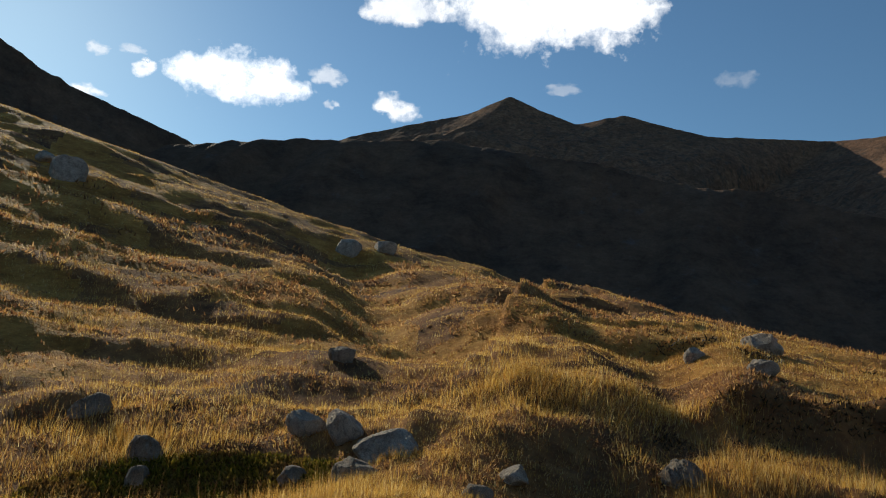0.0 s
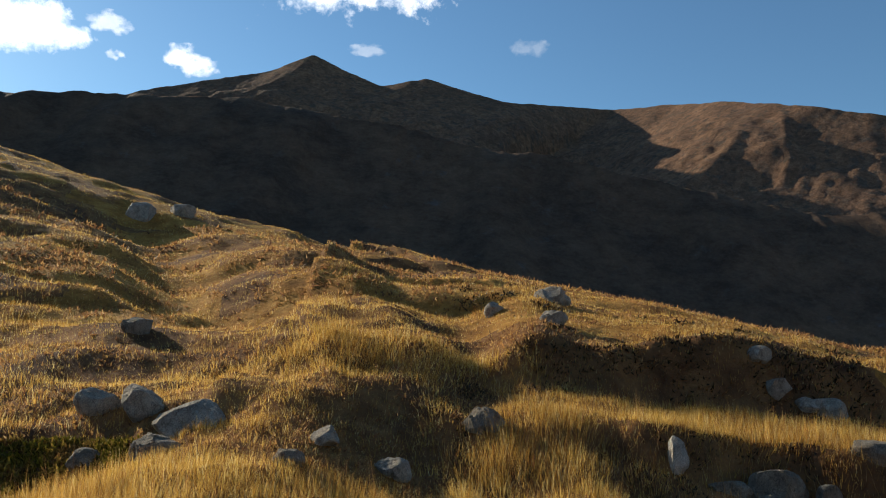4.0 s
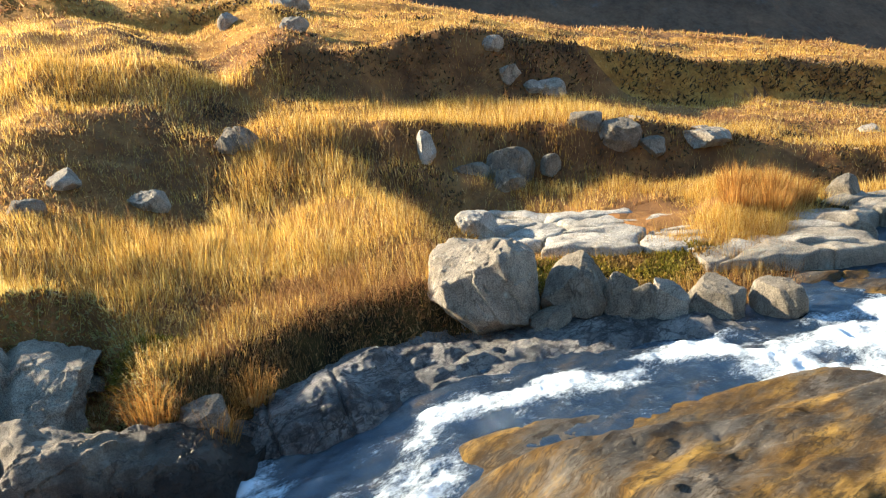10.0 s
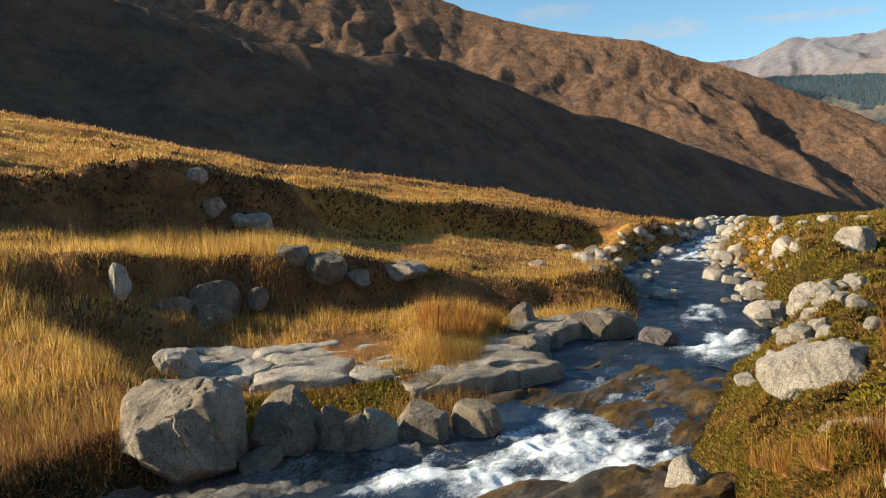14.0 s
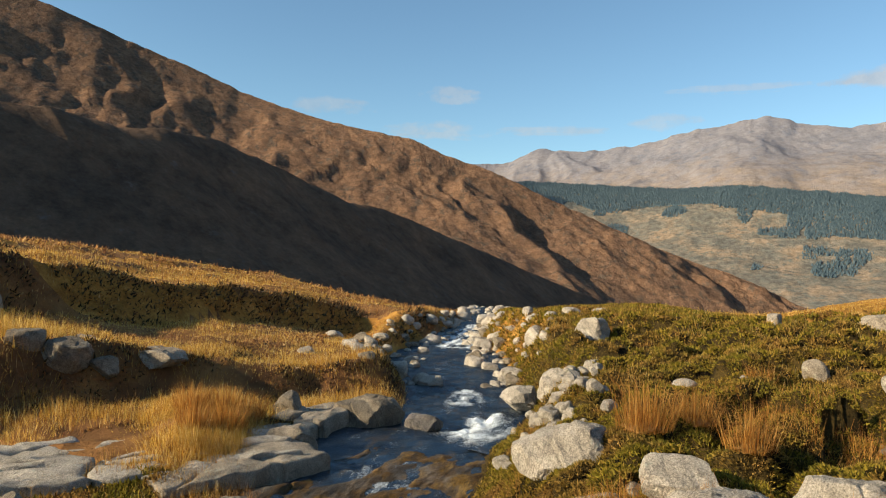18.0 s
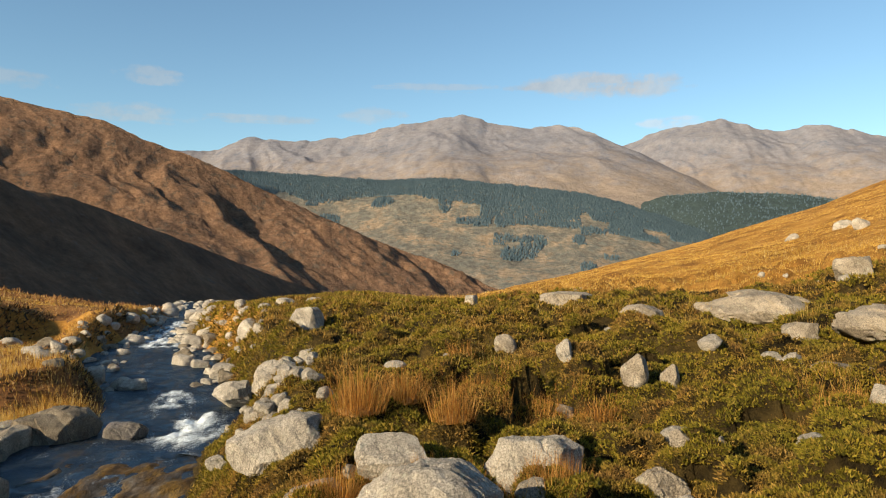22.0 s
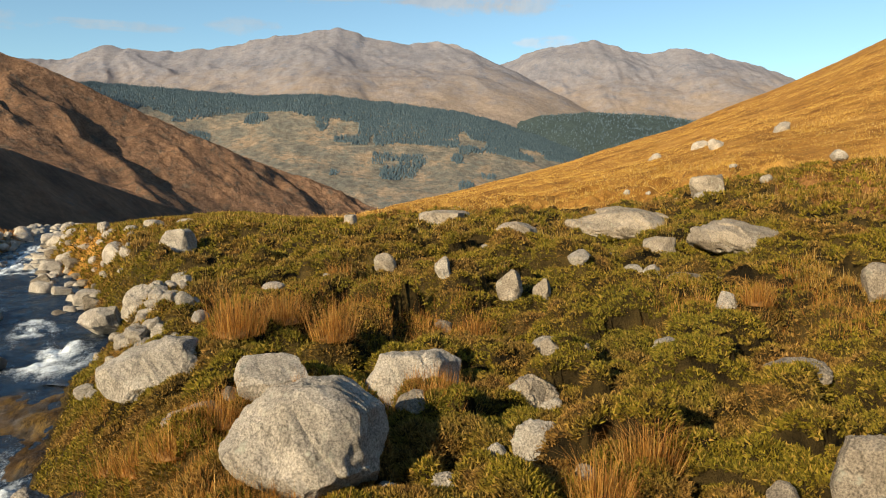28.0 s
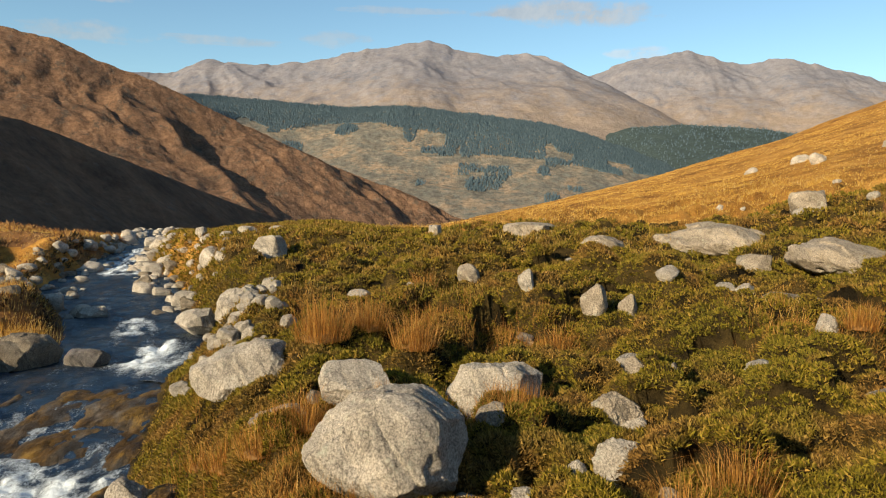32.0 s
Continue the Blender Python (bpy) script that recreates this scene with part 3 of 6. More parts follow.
def mountain(name, label, crest, material, slope, normal_az, base, size, rough, cols, rows, seed, back=0.6, category="mountain", fade=0.05, streak=0.3, crisp=0.14, brow=0.0):
    """A ridge. crest: azimuth, rise in degrees, distance of points along its top; the front falls towards normal_az."""
    crest = np.array(crest, float)
    a = np.linspace(crest[0, 0], crest[-1, 0], cols)
    el, dist = np.interp(a, crest[:, 0], crest[:, 1]), np.interp(a, crest[:, 0], crest[:, 2])
    kern = np.array([1, 2, 1]) / 4
    for _ in range(2):
        el[1:-1] = np.convolve(el, kern, "valid")
        dist[1:-1] = np.convolve(dist, kern, "valid")
    cx, cy = dist * np.sin(np.radians(a)), dist * np.cos(np.radians(a))
    cz = EYE + dist * np.tan(np.radians(el)) + size * 0.012 * fbm(a * 1.3, a * 0, 4, seed + 50)
    span = max(cols // 14, 3) * 2 + 1
    body = np.convolve(np.pad(cz, span // 2, mode="edge"), np.hanning(span + 2)[1:-1] / np.hanning(span + 2).sum(), "valid")
    facing = np.radians(normal_az if isinstance(normal_az, (int, float)) else np.interp(a, *np.array(normal_az, float).T))
    nx, ny = np.broadcast_to(np.sin(facing), a.shape)[:, None], np.broadcast_to(np.cos(facing), a.shape)[:, None]
    v = np.concatenate([-np.linspace(back, 0, rows // 5, endpoint=False), np.linspace(0, 1, rows - rows // 5) ** 1.5])
    drop = np.abs(v)[None, :] * (body - base)[:, None]
    run = np.where(v > 0, 1, -1)[None, :] * drop / math.tan(radians(slope)) * (0.85 + 0.4 * np.abs(v)[None, :])
    run = run + brow * np.clip(0.5 + 0.9 * vnoise(a / 4.0, a * 0, seed + 4), 0, 1.3)[:, None] * np.where(v > 0, 1 - np.exp(-v / 0.035), 0)[None, :]
    X, Y = cx[:, None] + run * nx, cy[:, None] + run * ny
    Z = body[:, None] - drop + (cz - body)[:, None] * np.exp(-np.abs(v) / crisp)[None, :]
    amt = np.where(v > 0, np.clip(v / 0.22, fade, 1) * (1 - 0.5 * v), 0.08)[None, :]
    mean_ = float(np.mean(facing))
    u = X * math.cos(mean_) - Y * math.sin(mean_)
    w = X * math.sin(mean_) + Y * math.cos(mean_)
    u = u + size * 0.55 * fbm(u / size * 0.7, w / size * 0.7, 3, seed + 9)
    gully = ridged(u / (size * 0.9), w / (size * 4.5), 6, seed)
    Z = Z + rough * amt * (streak * gully + fbm(X / size * 0.8, Y / size * 0.8, 6, seed + 20, 0.55))
    SURFACE[label] = (a, v, X, Y, Z)
    ob = from_arrays(name, np.stack([X, Y, Z], -1).reshape(-1, 3), grid_faces(cols, rows), material)
    return tagged(ob, label, category, kind="structure")


mountain("mountain", "long craggy mountain ridge with a pointed summit in shade", [
    (-30, 12, 1750), (-11.5, 16.1, 1700), (-7.8, 17.8, 1700), (-2.7, 19.4, 1700), (1.1, 20.4, 1700), (4.3, 22.0, 1700), (6.8, 21.1, 1690), (10, 20.1, 1680), (13.6, 20.9, 1670), (16.9, 20.1, 1650),
    (20.2, 19.3, 1640), (24.7, 19, 1740), (28.7, 18.7, 1820), (33.8, 18.8, 1700), (37, 18.8, 1520), (40.5, 18.4, 1380), (43.1, 18.0, 1330), (47.5, 16.8, 1310), (53.3, 15.1, 1310), (56.8, 14.0, 1300), (61.2, 12.4, 1280),
    (67.5, 10.9, 1220), (73.5, 9.95, 1180), (76, 8.9, 1165), (80, 7.7, 1150), (85.2, 5.3, 1140), (92.2, 2.1, 1130), (98.8, -0.2, 1130), (104, -2.6, 1140)], M_RIDGE, 35, [(-30, 205), (22, 212), (32, 255), (42, 272), (52, 250), (62, 240), (104, 238)], -90, 95, 13.0, 640, 110, 61, streak=0.75)
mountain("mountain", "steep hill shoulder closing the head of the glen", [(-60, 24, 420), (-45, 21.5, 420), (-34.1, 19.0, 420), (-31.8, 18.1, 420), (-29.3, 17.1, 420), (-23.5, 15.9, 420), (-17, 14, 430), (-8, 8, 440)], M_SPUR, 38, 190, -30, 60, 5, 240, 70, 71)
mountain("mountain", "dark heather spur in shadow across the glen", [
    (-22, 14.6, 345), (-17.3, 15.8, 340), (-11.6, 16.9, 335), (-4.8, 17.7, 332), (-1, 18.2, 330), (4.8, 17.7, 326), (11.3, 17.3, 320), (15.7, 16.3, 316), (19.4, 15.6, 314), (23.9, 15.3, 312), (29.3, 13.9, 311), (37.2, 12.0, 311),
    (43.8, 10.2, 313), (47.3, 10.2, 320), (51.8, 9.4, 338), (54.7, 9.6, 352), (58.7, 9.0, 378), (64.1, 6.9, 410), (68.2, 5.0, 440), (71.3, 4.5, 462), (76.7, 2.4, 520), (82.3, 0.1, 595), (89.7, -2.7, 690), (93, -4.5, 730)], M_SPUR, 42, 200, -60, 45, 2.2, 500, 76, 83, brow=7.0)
mountain("mountain", "far mountains with bare rock tops, haze tinted into their colour", [
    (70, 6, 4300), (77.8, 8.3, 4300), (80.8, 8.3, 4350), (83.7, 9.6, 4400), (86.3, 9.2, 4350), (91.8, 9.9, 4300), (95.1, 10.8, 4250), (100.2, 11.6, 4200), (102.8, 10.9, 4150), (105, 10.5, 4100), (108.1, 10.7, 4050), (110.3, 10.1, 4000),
    (112.5, 8.4, 3950), (115.1, 6.8, 3950), (119, 4.5, 3950)], M_FAR_HAZED, 26, [(70, 285), (104, 285), (109, 235), (113, 195), (119, 190)], -70, 520, 34, 330, 100, 91, streak=0.8)
mountain("mountain", "far mountain with haze tinted into its colour", [
    (107, 6, 4550), (112.5, 8.9, 4550), (115.5, 10.0, 4500), (119.8, 10.6, 4500), (122.3, 9.8, 4450), (123.9, 9.5, 4450), (125.9, 9.9, 4400), (128.7, 9.1, 4400), (131.8, 8.1, 4350), (134, 7.1, 4350), (145, 5, 4350)], M_FAR_HAZED, 28, 290, -70, 520, 34, 280, 100, 95, streak=0.7)
mountain("forested_hill", "low hill with dark conifer plantation across the valley", [
    (74, 6.2, 2500), (82.9, 6.9, 2500), (87.7, 6.7, 2450), (93.8, 6.4, 2400), (98.4, 6.6, 2350), (104.5, 6.0, 2300), (110.3, 5.2, 2250), (113.4, 4.3, 2200), (118.6, 2.3, 2150), (122, 0, 2150)], M_MOOR, 27, 285, -60, 200, 11, 340, 80, 101, category="hill")
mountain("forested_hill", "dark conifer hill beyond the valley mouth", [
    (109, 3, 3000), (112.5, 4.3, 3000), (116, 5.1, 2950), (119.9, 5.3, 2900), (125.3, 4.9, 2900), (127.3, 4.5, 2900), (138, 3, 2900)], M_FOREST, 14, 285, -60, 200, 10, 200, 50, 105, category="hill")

# ---------------------------------------------------------------- water
n_across = 55
s_line = spline(STREAM, 70)
tg = np.gradient(s_line[:, :2], axis=0)
tg /= np.linalg.norm(tg, axis=1)[:, None]
nrm = np.stack([-tg[:, 1], tg[:, 0]], -1)
q = np.linspace(-1.25, 1.25, n_across)
WX = s_line[:, None, 0] + nrm[:, None, 0] * q[None, :] * s_line[:, None, 3]
WY = s_line[:, None, 1] + nrm[:, None, 1] * q[None, :] * s_line[:, None, 3]
S = np.concatenate([[0], np.cumsum(np.linalg.norm(np.diff(s_line[:, :2], axis=0), axis=1))])[:, None] + 0 * q[None, :]
Q, XX = q[None, :] + 0 * S, s_line[:, None, 0] + 0 * q[None, :]


def zone(x0, x1, q0, q1, soft=0.5, qsoft=0.25):
    return step(x0 - soft, x0 + soft, XX) * (1 - step(x1 - soft, x1 + soft, XX)) * step(q0 - qsoft, q0 + qsoft, Q) * (1 - step(q1 - qsoft, q1 + qsoft, Q))


bend = 0.18 * fbm(S / 1.1, S * 0, 3, 19)
Q = Q + bend
FOAM = 0.74 * zone(-9, 1.7, -1.1, 0.95) + 0.4 * zone(2.0, 3.1, -0.75, -0.15) + 0.55 * zone(2.9, 6.2, 0.02, 0.28, 0.4, 0.14) + 0.58 * zone(6.0, 8.3, -0.9, 0.55) + 0.3 * zone(8.0, 10.5, -0.3, 0.2)
FOAM = FOAM + 0.55 * zone(12.4, 14.0, -0.8, -0.2, 0.4) + 0.5 * zone(14.8, 16.6, -0.35, 0.15, 0.4) + 0.4 * zone(24, 34, -0.5, 0.5)
Q = Q - bend
FOAM = FOAM + (0.16 + 0.38 * FOAM) * fbm(S / 0.5, Q / 0.16, 5, 15, 0.62) + 0.05
WZ = s_line[:, None, 2] + 0.03 * fbm(S / 0.5, Q / 0.3, 4, 13) + np.clip(FOAM, 0, 1) * (0.03 + 0.032 * fbm(S / 0.24, Q * s_line[:, None, 3] / 0.2, 4, 14, 0.6) + 0.018 * ridged(S / 0.16, Q * s_line[:, None, 3] / 0.11, 3, 16))
water = from_arrays("water", np.stack([WX, WY, WZ], -1).reshape(-1, 3), grid_faces(*WX.shape)[:, ::-1], M_WATER)
fa = water.data.attributes.new("foam", "FLOAT", "POINT")
fa.data.foreach_set("value", np.clip(FOAM, 0, 1).astype(np.float32).ravel())
tagged(water, "clear dark mountain stream with white rapids", "stream", kind="structure")

# ---------------------------------------------------------------- rocks
def icosphere(levels):
    bm = bmesh.new()
    bmesh.ops.create_icosphere(bm, subdivisions=levels, radius=1.0)
    v = np.array([p.co[:] for p in bm.verts])
    fc = np.array([[p.index for p in q.verts] for q in bm.faces])
    bm.free()
    return v, fc


BALLS = {k: icosphere(k) for k in (2, 3, 4, 5, 6)}
# faces of single boulders: across, away and up, and how far out each lies
FACES = {
    "great": ((-0.42, -0.82, 0.42, 0.62), (-0.74, -0.1, 0.62, 0.62), (-0.1, 0.1, 1, 0.74), (0.62, -0.1, 0.72, 0.72), (0.9, -0.42, 0.12, 0.66), (0.35, -0.85, 0.25, 0.74), (-0.5, -0.55, -0.6, 0.8), (0.1, 1, 0.2, 0.8), (0.4, -0.7, -0.55, 0.85)),
    "cube": ((-0.06, 0.12, 1, 0.6), (-0.3, -0.94, 0.2, 0.62), (-0.93, -0.1, 0.42, 0.72), (0.88, -0.42, 0.12, 0.68), (0.2, 1, 0.1, 0.75), (0.45, -0.1, 0.86, 0.75), (-0.35, -0.4, 0.85, 0.76)),
    "wedge": ((-0.42, 0.05, 0.9, 0.5), (-0.25, -0.9, 0.42, 0.58), (0.85, -0.2, 0.5, 0.75), (0.2, 0.1, 1, 0.66), (0.1, 1, 0.2, 0.75)),
    "perch": ((-0.48, -0.26, 0.82, 0.60), (0.1, 0.25, 1, 0.78), (-0.2, -0.97, 0.12, 0.66), (0.72, -0.68, 0.1, 0.70), (1, -0.05, 0.1, 0.72), (-0.95, -0.25, 0.2, 0.76), (-0.62, -0.45, -0.62, 0.68), (0.1, -0.6, -0.8, 0.78), (0, 1, 0.2, 0.8), (-0.7, -0.2, 0.7, 0.72)),
    "stand": ((-0.9, -0.3, 0.25, 0.5), (0.85, -0.4, 0.2, 0.5), (0.1, -1, 0.1, 0.5), (0.35, 0.2, 0.95, 0.66), (-0.55, 0, 0.85, 0.7), (0, 1, 0.1, 0.6), (0.6, -0.3, -0.7, 0.7)),
    "roof": ((0.82, -0.3, 0.42, 0.5), (-0.62, -0.22, 0.75, 0.5), (-0.12, -0.96, 0.22, 0.5), (0.1, 1, 0.3, 0.8), (-0.5, -0.5, -0.5, 0.72))}


def rock_shape(kind, seed, level):
    """Vertices of a broken, worn stone in a box of about -0.5..0.5."""
    rng = np.random.RandomState(1000 + seed)
    v, fc = BALLS[level]
    cuts = {"boulder": 9, "small": 7, "flat": 10, "block": 7, "prism": 6, "stand": 9, "slab": 8, "peak": 3}.get(kind, 3)
    n = rng.normal(size=(cuts, 3))
    box = np.vstack([np.eye(3), -np.eye(3)])
    if kind in ("block", "slab"):
        n = np.vstack([box + rng.normal(size=(6, 3)) * 0.16, rng.normal(size=(3, 3))])
    if kind == "prism":
        n = np.array([(0.75, -0.35, 0.62), (-0.72, -0.3, 0.66), (-0.1, -1, 0.25), (0.1, 1, 0.3), (0.9, 0.1, -0.4), (-0.9, 0.1, -0.4), (0, 0, -1)]) + rng.normal(size=(7, 3)) * 0.12
    if kind == "peak":
        n = np.vstack([np.array([(0.78, -0.2, 0.55), (-0.6, -0.25, 0.74), (0.05, -0.93, 0.4), (0.1, 1, 0.3), (0.15, -0.2, 1), (0.55, -0.7, 0.3), (-0.7, -0.6, 0.2)]), n])
    if kind == "flat":
        n = np.vstack([n, (0.06, -0.1, 1), (0.25, 0.2, 1), (-0.3, -0.3, 0.9)])
    if kind in FACES:
        n = np.vstack([np.array(FACES[kind])[:, :3], n])
    n /= np.linalg.norm(n, axis=1)[:, None]
    off = rng.uniform(0.5 if kind in ("small", "boulder") else 0.58, 0.92 if kind != "boulder" else 0.86, len(n))
    if kind in FACES:
        off[:len(FACES[kind])] = [q[3] for q in FACES[kind]]
        off[len(FACES[kind]):] = 0.86
    dots = v @ n.T
    k = {"boulder": 80, "small": 90, "flat": 50, "block": 150, "prism": 110, "stand": 70, "slab": 80, "peak": 70, "perch": 75, "great": 60}.get(kind, 110)
    r = np.where(dots > 0.05, np.maximum(dots, 0.05) / off, 0.0)
    rad = 1.0 / (np.sum(r ** k, axis=1) + 0.98 ** k) ** (1.0 / k)
    p = v * rad[:, None]
    lo, hi = p.min(0), p.max(0)
    p = (p - (lo + hi) / 2) / (hi - lo)
    # chips knocked off the edges
    for _ in range(24 if level > 4 else 6):
        c = rng.normal(size=3)
        c /= np.linalg.norm(c)
        over = p @ c
        top = over.max()
        over = np.maximum(over - top * rng.uniform(0.8, 0.985), 0)
        p = p - over[:, None] * c
    o = seed * 3.7
    u1, u2 = p[:, 0] * 2.3 + p[:, 2] * 1.1 + o, p[:, 1] * 2.3 - p[:, 2] * 1.7
    cd, cv = cells(u1 * 1.5 + 0.2 * vnoise(u1 * 5, u2 * 5, seed), u2 * 1.5 + p[:, 2] * 1.3, seed + 2)
    d = (0.10 if kind == "flat" else 0.03) * (cv - 0.5) + 0.02 * fbm(u1, u2, 3, seed) - 0.03 * np.maximum(ridged(u1 * 1.4, u2 * 1.4 + p[:, 2] * 2, 3, seed + 3) - 0.75, 0) + 0.010 * fbm(u1 * 7, u2 * 7 + p[:, 2] * 6, 4, seed + 9, 0.6)
    if kind in ("slab", "peak"):
        d = d + 0.016 * fbm(u1 * 3.1, u2 * 3.1 + p[:, 2] * 5, 4, seed + 5, 0.6) - 0.03 * np.maximum(ridged(u1 * 0.9, u2 * 2.2, 2, seed + 7) - 1.15, 0)
    return p + v * d[:, None], fc


ROCK_WORDS = {"boulder": ("boulder", "rounded granite boulder"), "small": ("stone", "small angular granite stone"), "flat": ("rock_outcrop", "low flat granite outcrop"),
              "block": ("stone_block", "squarish broken granite block"), "prism": ("boulder", "dark wedge-shaped granite boulder"), "peak": ("boulder", "large pointed granite boulder"), "stand": ("standing_stone", "narrow upright pale stone"),
              "great": ("boulder", "massive rough granite boulder"), "cube": ("boulder", "flat-topped granite boulder"), "wedge": ("boulder", "wedge-shaped granite boulder"), "perch": ("boulder", "big perched granite boulder"), "roof": ("boulder", "dark angular granite boulder"),
              "slab": ("rock_slab", "large sloping granite slab")}
ROCK_TONE = {"granite": "grey", "weathered_granite": "dark grey", "pale_granite": "pale sunlit", "wet_bedrock": "wet dark", "splashed_granite": "splash-darkened"}
TAKEN = []


def rock(kind, x, y, w, h, facing, seed, material, deep=0.85, lift=0.0, turn=None, lean=(0, 0), note="", level=None, z=None):
    """A stone w wide and h high above the ground at x, y, seen from the direction facing."""
    px = w / max(math.hypot(x, y), 1) * 1275
    if level is None:
        level = 6 if px > 230 else 5 if px > 62 else 4 if px > 28 else 3
    p, fc = rock_shape(kind, seed, level)
    sink = 0.12 if kind == "perch" else 0.55 if kind == "small" else 0.75 if kind == "flat" else 0.2
    if kind in ("cube", "wedge", "block"):
        sink = 0.35
    if h < 0.48 * w and kind != "perch":
        sink = max(sink, 0.95)
    if kind == "small":
        h, lean = h * 0.8, ((seed * 37) % 50 - 25, (seed * 53) % 50 - 25)
    p = p * np.array([w * 1.03, w * deep, h * (1 + sink)])
    m = (Matrix.Rotation(radians(-facing if turn is None else turn), 3, "Z") @ Euler((radians(lean[0]), radians(lean[1]), 0)).to_matrix())
    p = p @ np.array(m).T
    name, words = ROCK_WORDS[kind]
    if kind == "boulder" and y > 7:
        lift = lift - 0.14 * h
    if kind in ("cube", "block", "wedge") and y > 9.5:
        lift = lift - 0.3 * h
    if y < 2 and x > 2.5 and w < 1.0:
        lift = lift + 0.1 * h
    a = radians(facing)
    cx, cy = x + math.sin(a) * w * deep * 0.3, y + math.cos(a) * w * deep * 0.3
    d, side, zw = stream_at([x], [y])
    base = z if z is not None else float(zw[0]) - 0.05 if d[0] < 0.1 else float(np.mean(ground(cx + w * 0.35 * np.array([0, 1, 0.7, 0, -0.7, -1, -0.7, 0, 0.7]), cy + w * 0.35 * np.array([0, 0, 0.7, 1, 0.7, 0, -0.7, -1, -0.7])))) - 0.03
    ob = from_arrays(name, p, fc, material, smooth=True)
    ob.data.set_sharp_from_angle(angle=radians(24))
    ob.location = (cx, cy, base + h * (1 + sink) / 2 - h * sink + lift)
    where = "in the stream" if d[0] < 0.15 else "on the grassy hillside" if side[0] > 0 else "among heather"
    tagged(ob, f"{ROCK_TONE[material.name]} {words} {note or where}", "rock", "rocks " + where)
    TAKEN.append((cx, cy, w * (0.3 if kind == "slab" else 0.5) * min(1, deep)))
    return ob


rock("great", 3.91, -0.51, 1.05, 0.61, 97, 1, M_ROCK_PALE)
rock("boulder", 5.42, -0.42, 0.56, 0.32, 94, 2, M_ROCK_PALE)
rock("cube", 5.58, -1.57, 0.88, 0.38, 106, 3, M_ROCK_PALE)
rock("wedge", 6.8, 0.45, 1.02, 0.36, 86, 4, M_ROCK_PALE)
rock("wedge", 5.38, 0.10, 0.49, 0.16, 89, 5, M_ROCK)
rock("small", 3.98, -1.63, 0.19, 0.19, 112, 6, M_ROCK_PALE)
rock("small", 3.93, -1.89, 0.30, 0.25, 116, 7, M_ROCK_PALE)
rock("small", 5.74, -2.91, 0.19, 0.15, 117, 8, M_ROCK)
rock("small", 5.57, -3.18, 0.13, 0.16, 120, 9, M_ROCK)
rock("small", 3.94, -1.30, 0.18, 0.14, 108, 10, M_ROCK_PALE)
rock("small", 3.97, -0.98, 0.16, 0.09, 104, 11, M_ROCK_PALE)
rock("cube", 16.39, 0.60, 0.84, 0.51, 88, 12, M_ROCK_PALE)
rock("cube", 16.94, -5.57, 1.76, 0.45, 108, 13, M_ROCK)
rock("block", 12.18, -5.47, 0.91, 0.34, 114, 14, M_ROCK)
rock("flat", 12.97, -8.11, 2.46, 0.44, 122, 15, M_ROCK)
rock("flat", 9.17, -8.00, 1.78, 0.39, 131, 16, M_ROCK)
rock("block", 10.15, -7.08, 0.56, 0.28, 125, 17, M_ROCK)
rock("small", 10.81, -2.63, 0.35, 0.36, 104, 18, M_ROCK)
rock("small", 9.21, -3.05, 0.22, 0.33, 108, 19, M_ROCK_PALE)
rock("wedge", 8.25, -3.59, 0.33, 0.38, 114, 20, M_ROCK)
rock("small", 11.97, -1.03, 0.38, 0.21, 95, 21, M_ROCK_PALE)
rock("small", 9.63, -0.83, 0.32, 0.20, 95, 22, M_ROCK_PALE)
rock("small", 9.77, -1.99, 0.29, 0.19, 102, 23, M_ROCK_PALE)
rock("small", 8.71, -6.03, 0.35, 0.30, 125, 24, M_ROCK_PALE)
rock("block", 7.75, -6.03, 0.93, 0.18, 128, 25, M_ROCK_DARK)
rock("small", 6.32, -5.29, 0.22, 0.21, 130, 26, M_ROCK_PALE)
rock("boulder", 5.69, -6.75, 0.42, 0.38, 140, 27, M_ROCK)
rock("wedge", 4.48, -4.45, 0.57, 0.14, 135, 28, M_ROCK)
rock("cube", 2.73, -3.25, 0.41, 0.43, 140, 29, M_ROCK)
rock("small", 3.02, -2.94, 0.18, 0.21, 134, 30, M_ROCK)
rock("block", 13.55, -10.70, 0.75, 0.53, 128, 31, M_ROCK)
rock("small", 10.45, -10.56, 0.24, 0.20, 135, 32, M_ROCK_PALE)
rock("wedge", 8.22, -4.03, 0.23, 0.28, 116, 33, M_ROCK)
rock("small", 24.24, -22.68, 0.82, 0.45, 133, 34, M_ROCK_PALE)
rock("small", 28.26, -21.84, 0.88, 0.42, 128, 35, M_ROCK_PALE)
rock("small", 25.16, -20.23, 0.61, 0.55, 129, 36, M_ROCK_PALE)
rock("small", 31.90, -21.92, 0.64, 0.39, 124, 37, M_ROCK_PALE)
rock("flat", 10.68, 0.87, 0.64, 0.36, 85, 38, M_ROCK_PALE)
rock("boulder", 14.64, 1.93, 0.86, 0.55, 82, 39, M_ROCK_PALE)
rock("small", 9.25, 0.80, 0.24, 0.23, 85, 40, M_ROCK_DARK)
rock("small", 9.05, 0.55, 0.23, 0.24, 87, 41, M_ROCK_PALE)
rock("small", 8.25, 0.32, 0.20, 0.20, 88, 42, M_ROCK_PALE)
rock("small", 22.20, 1.40, 0.65, 0.36, 86, 43, M_ROCK_PALE)
rock("small", 21.90, 0.57, 0.60, 0.27, 88, 44, M_ROCK_PALE)
rock("small", 14.76, -4.88, 0.28, 0.18, 108, 45, M_ROCK_PALE)
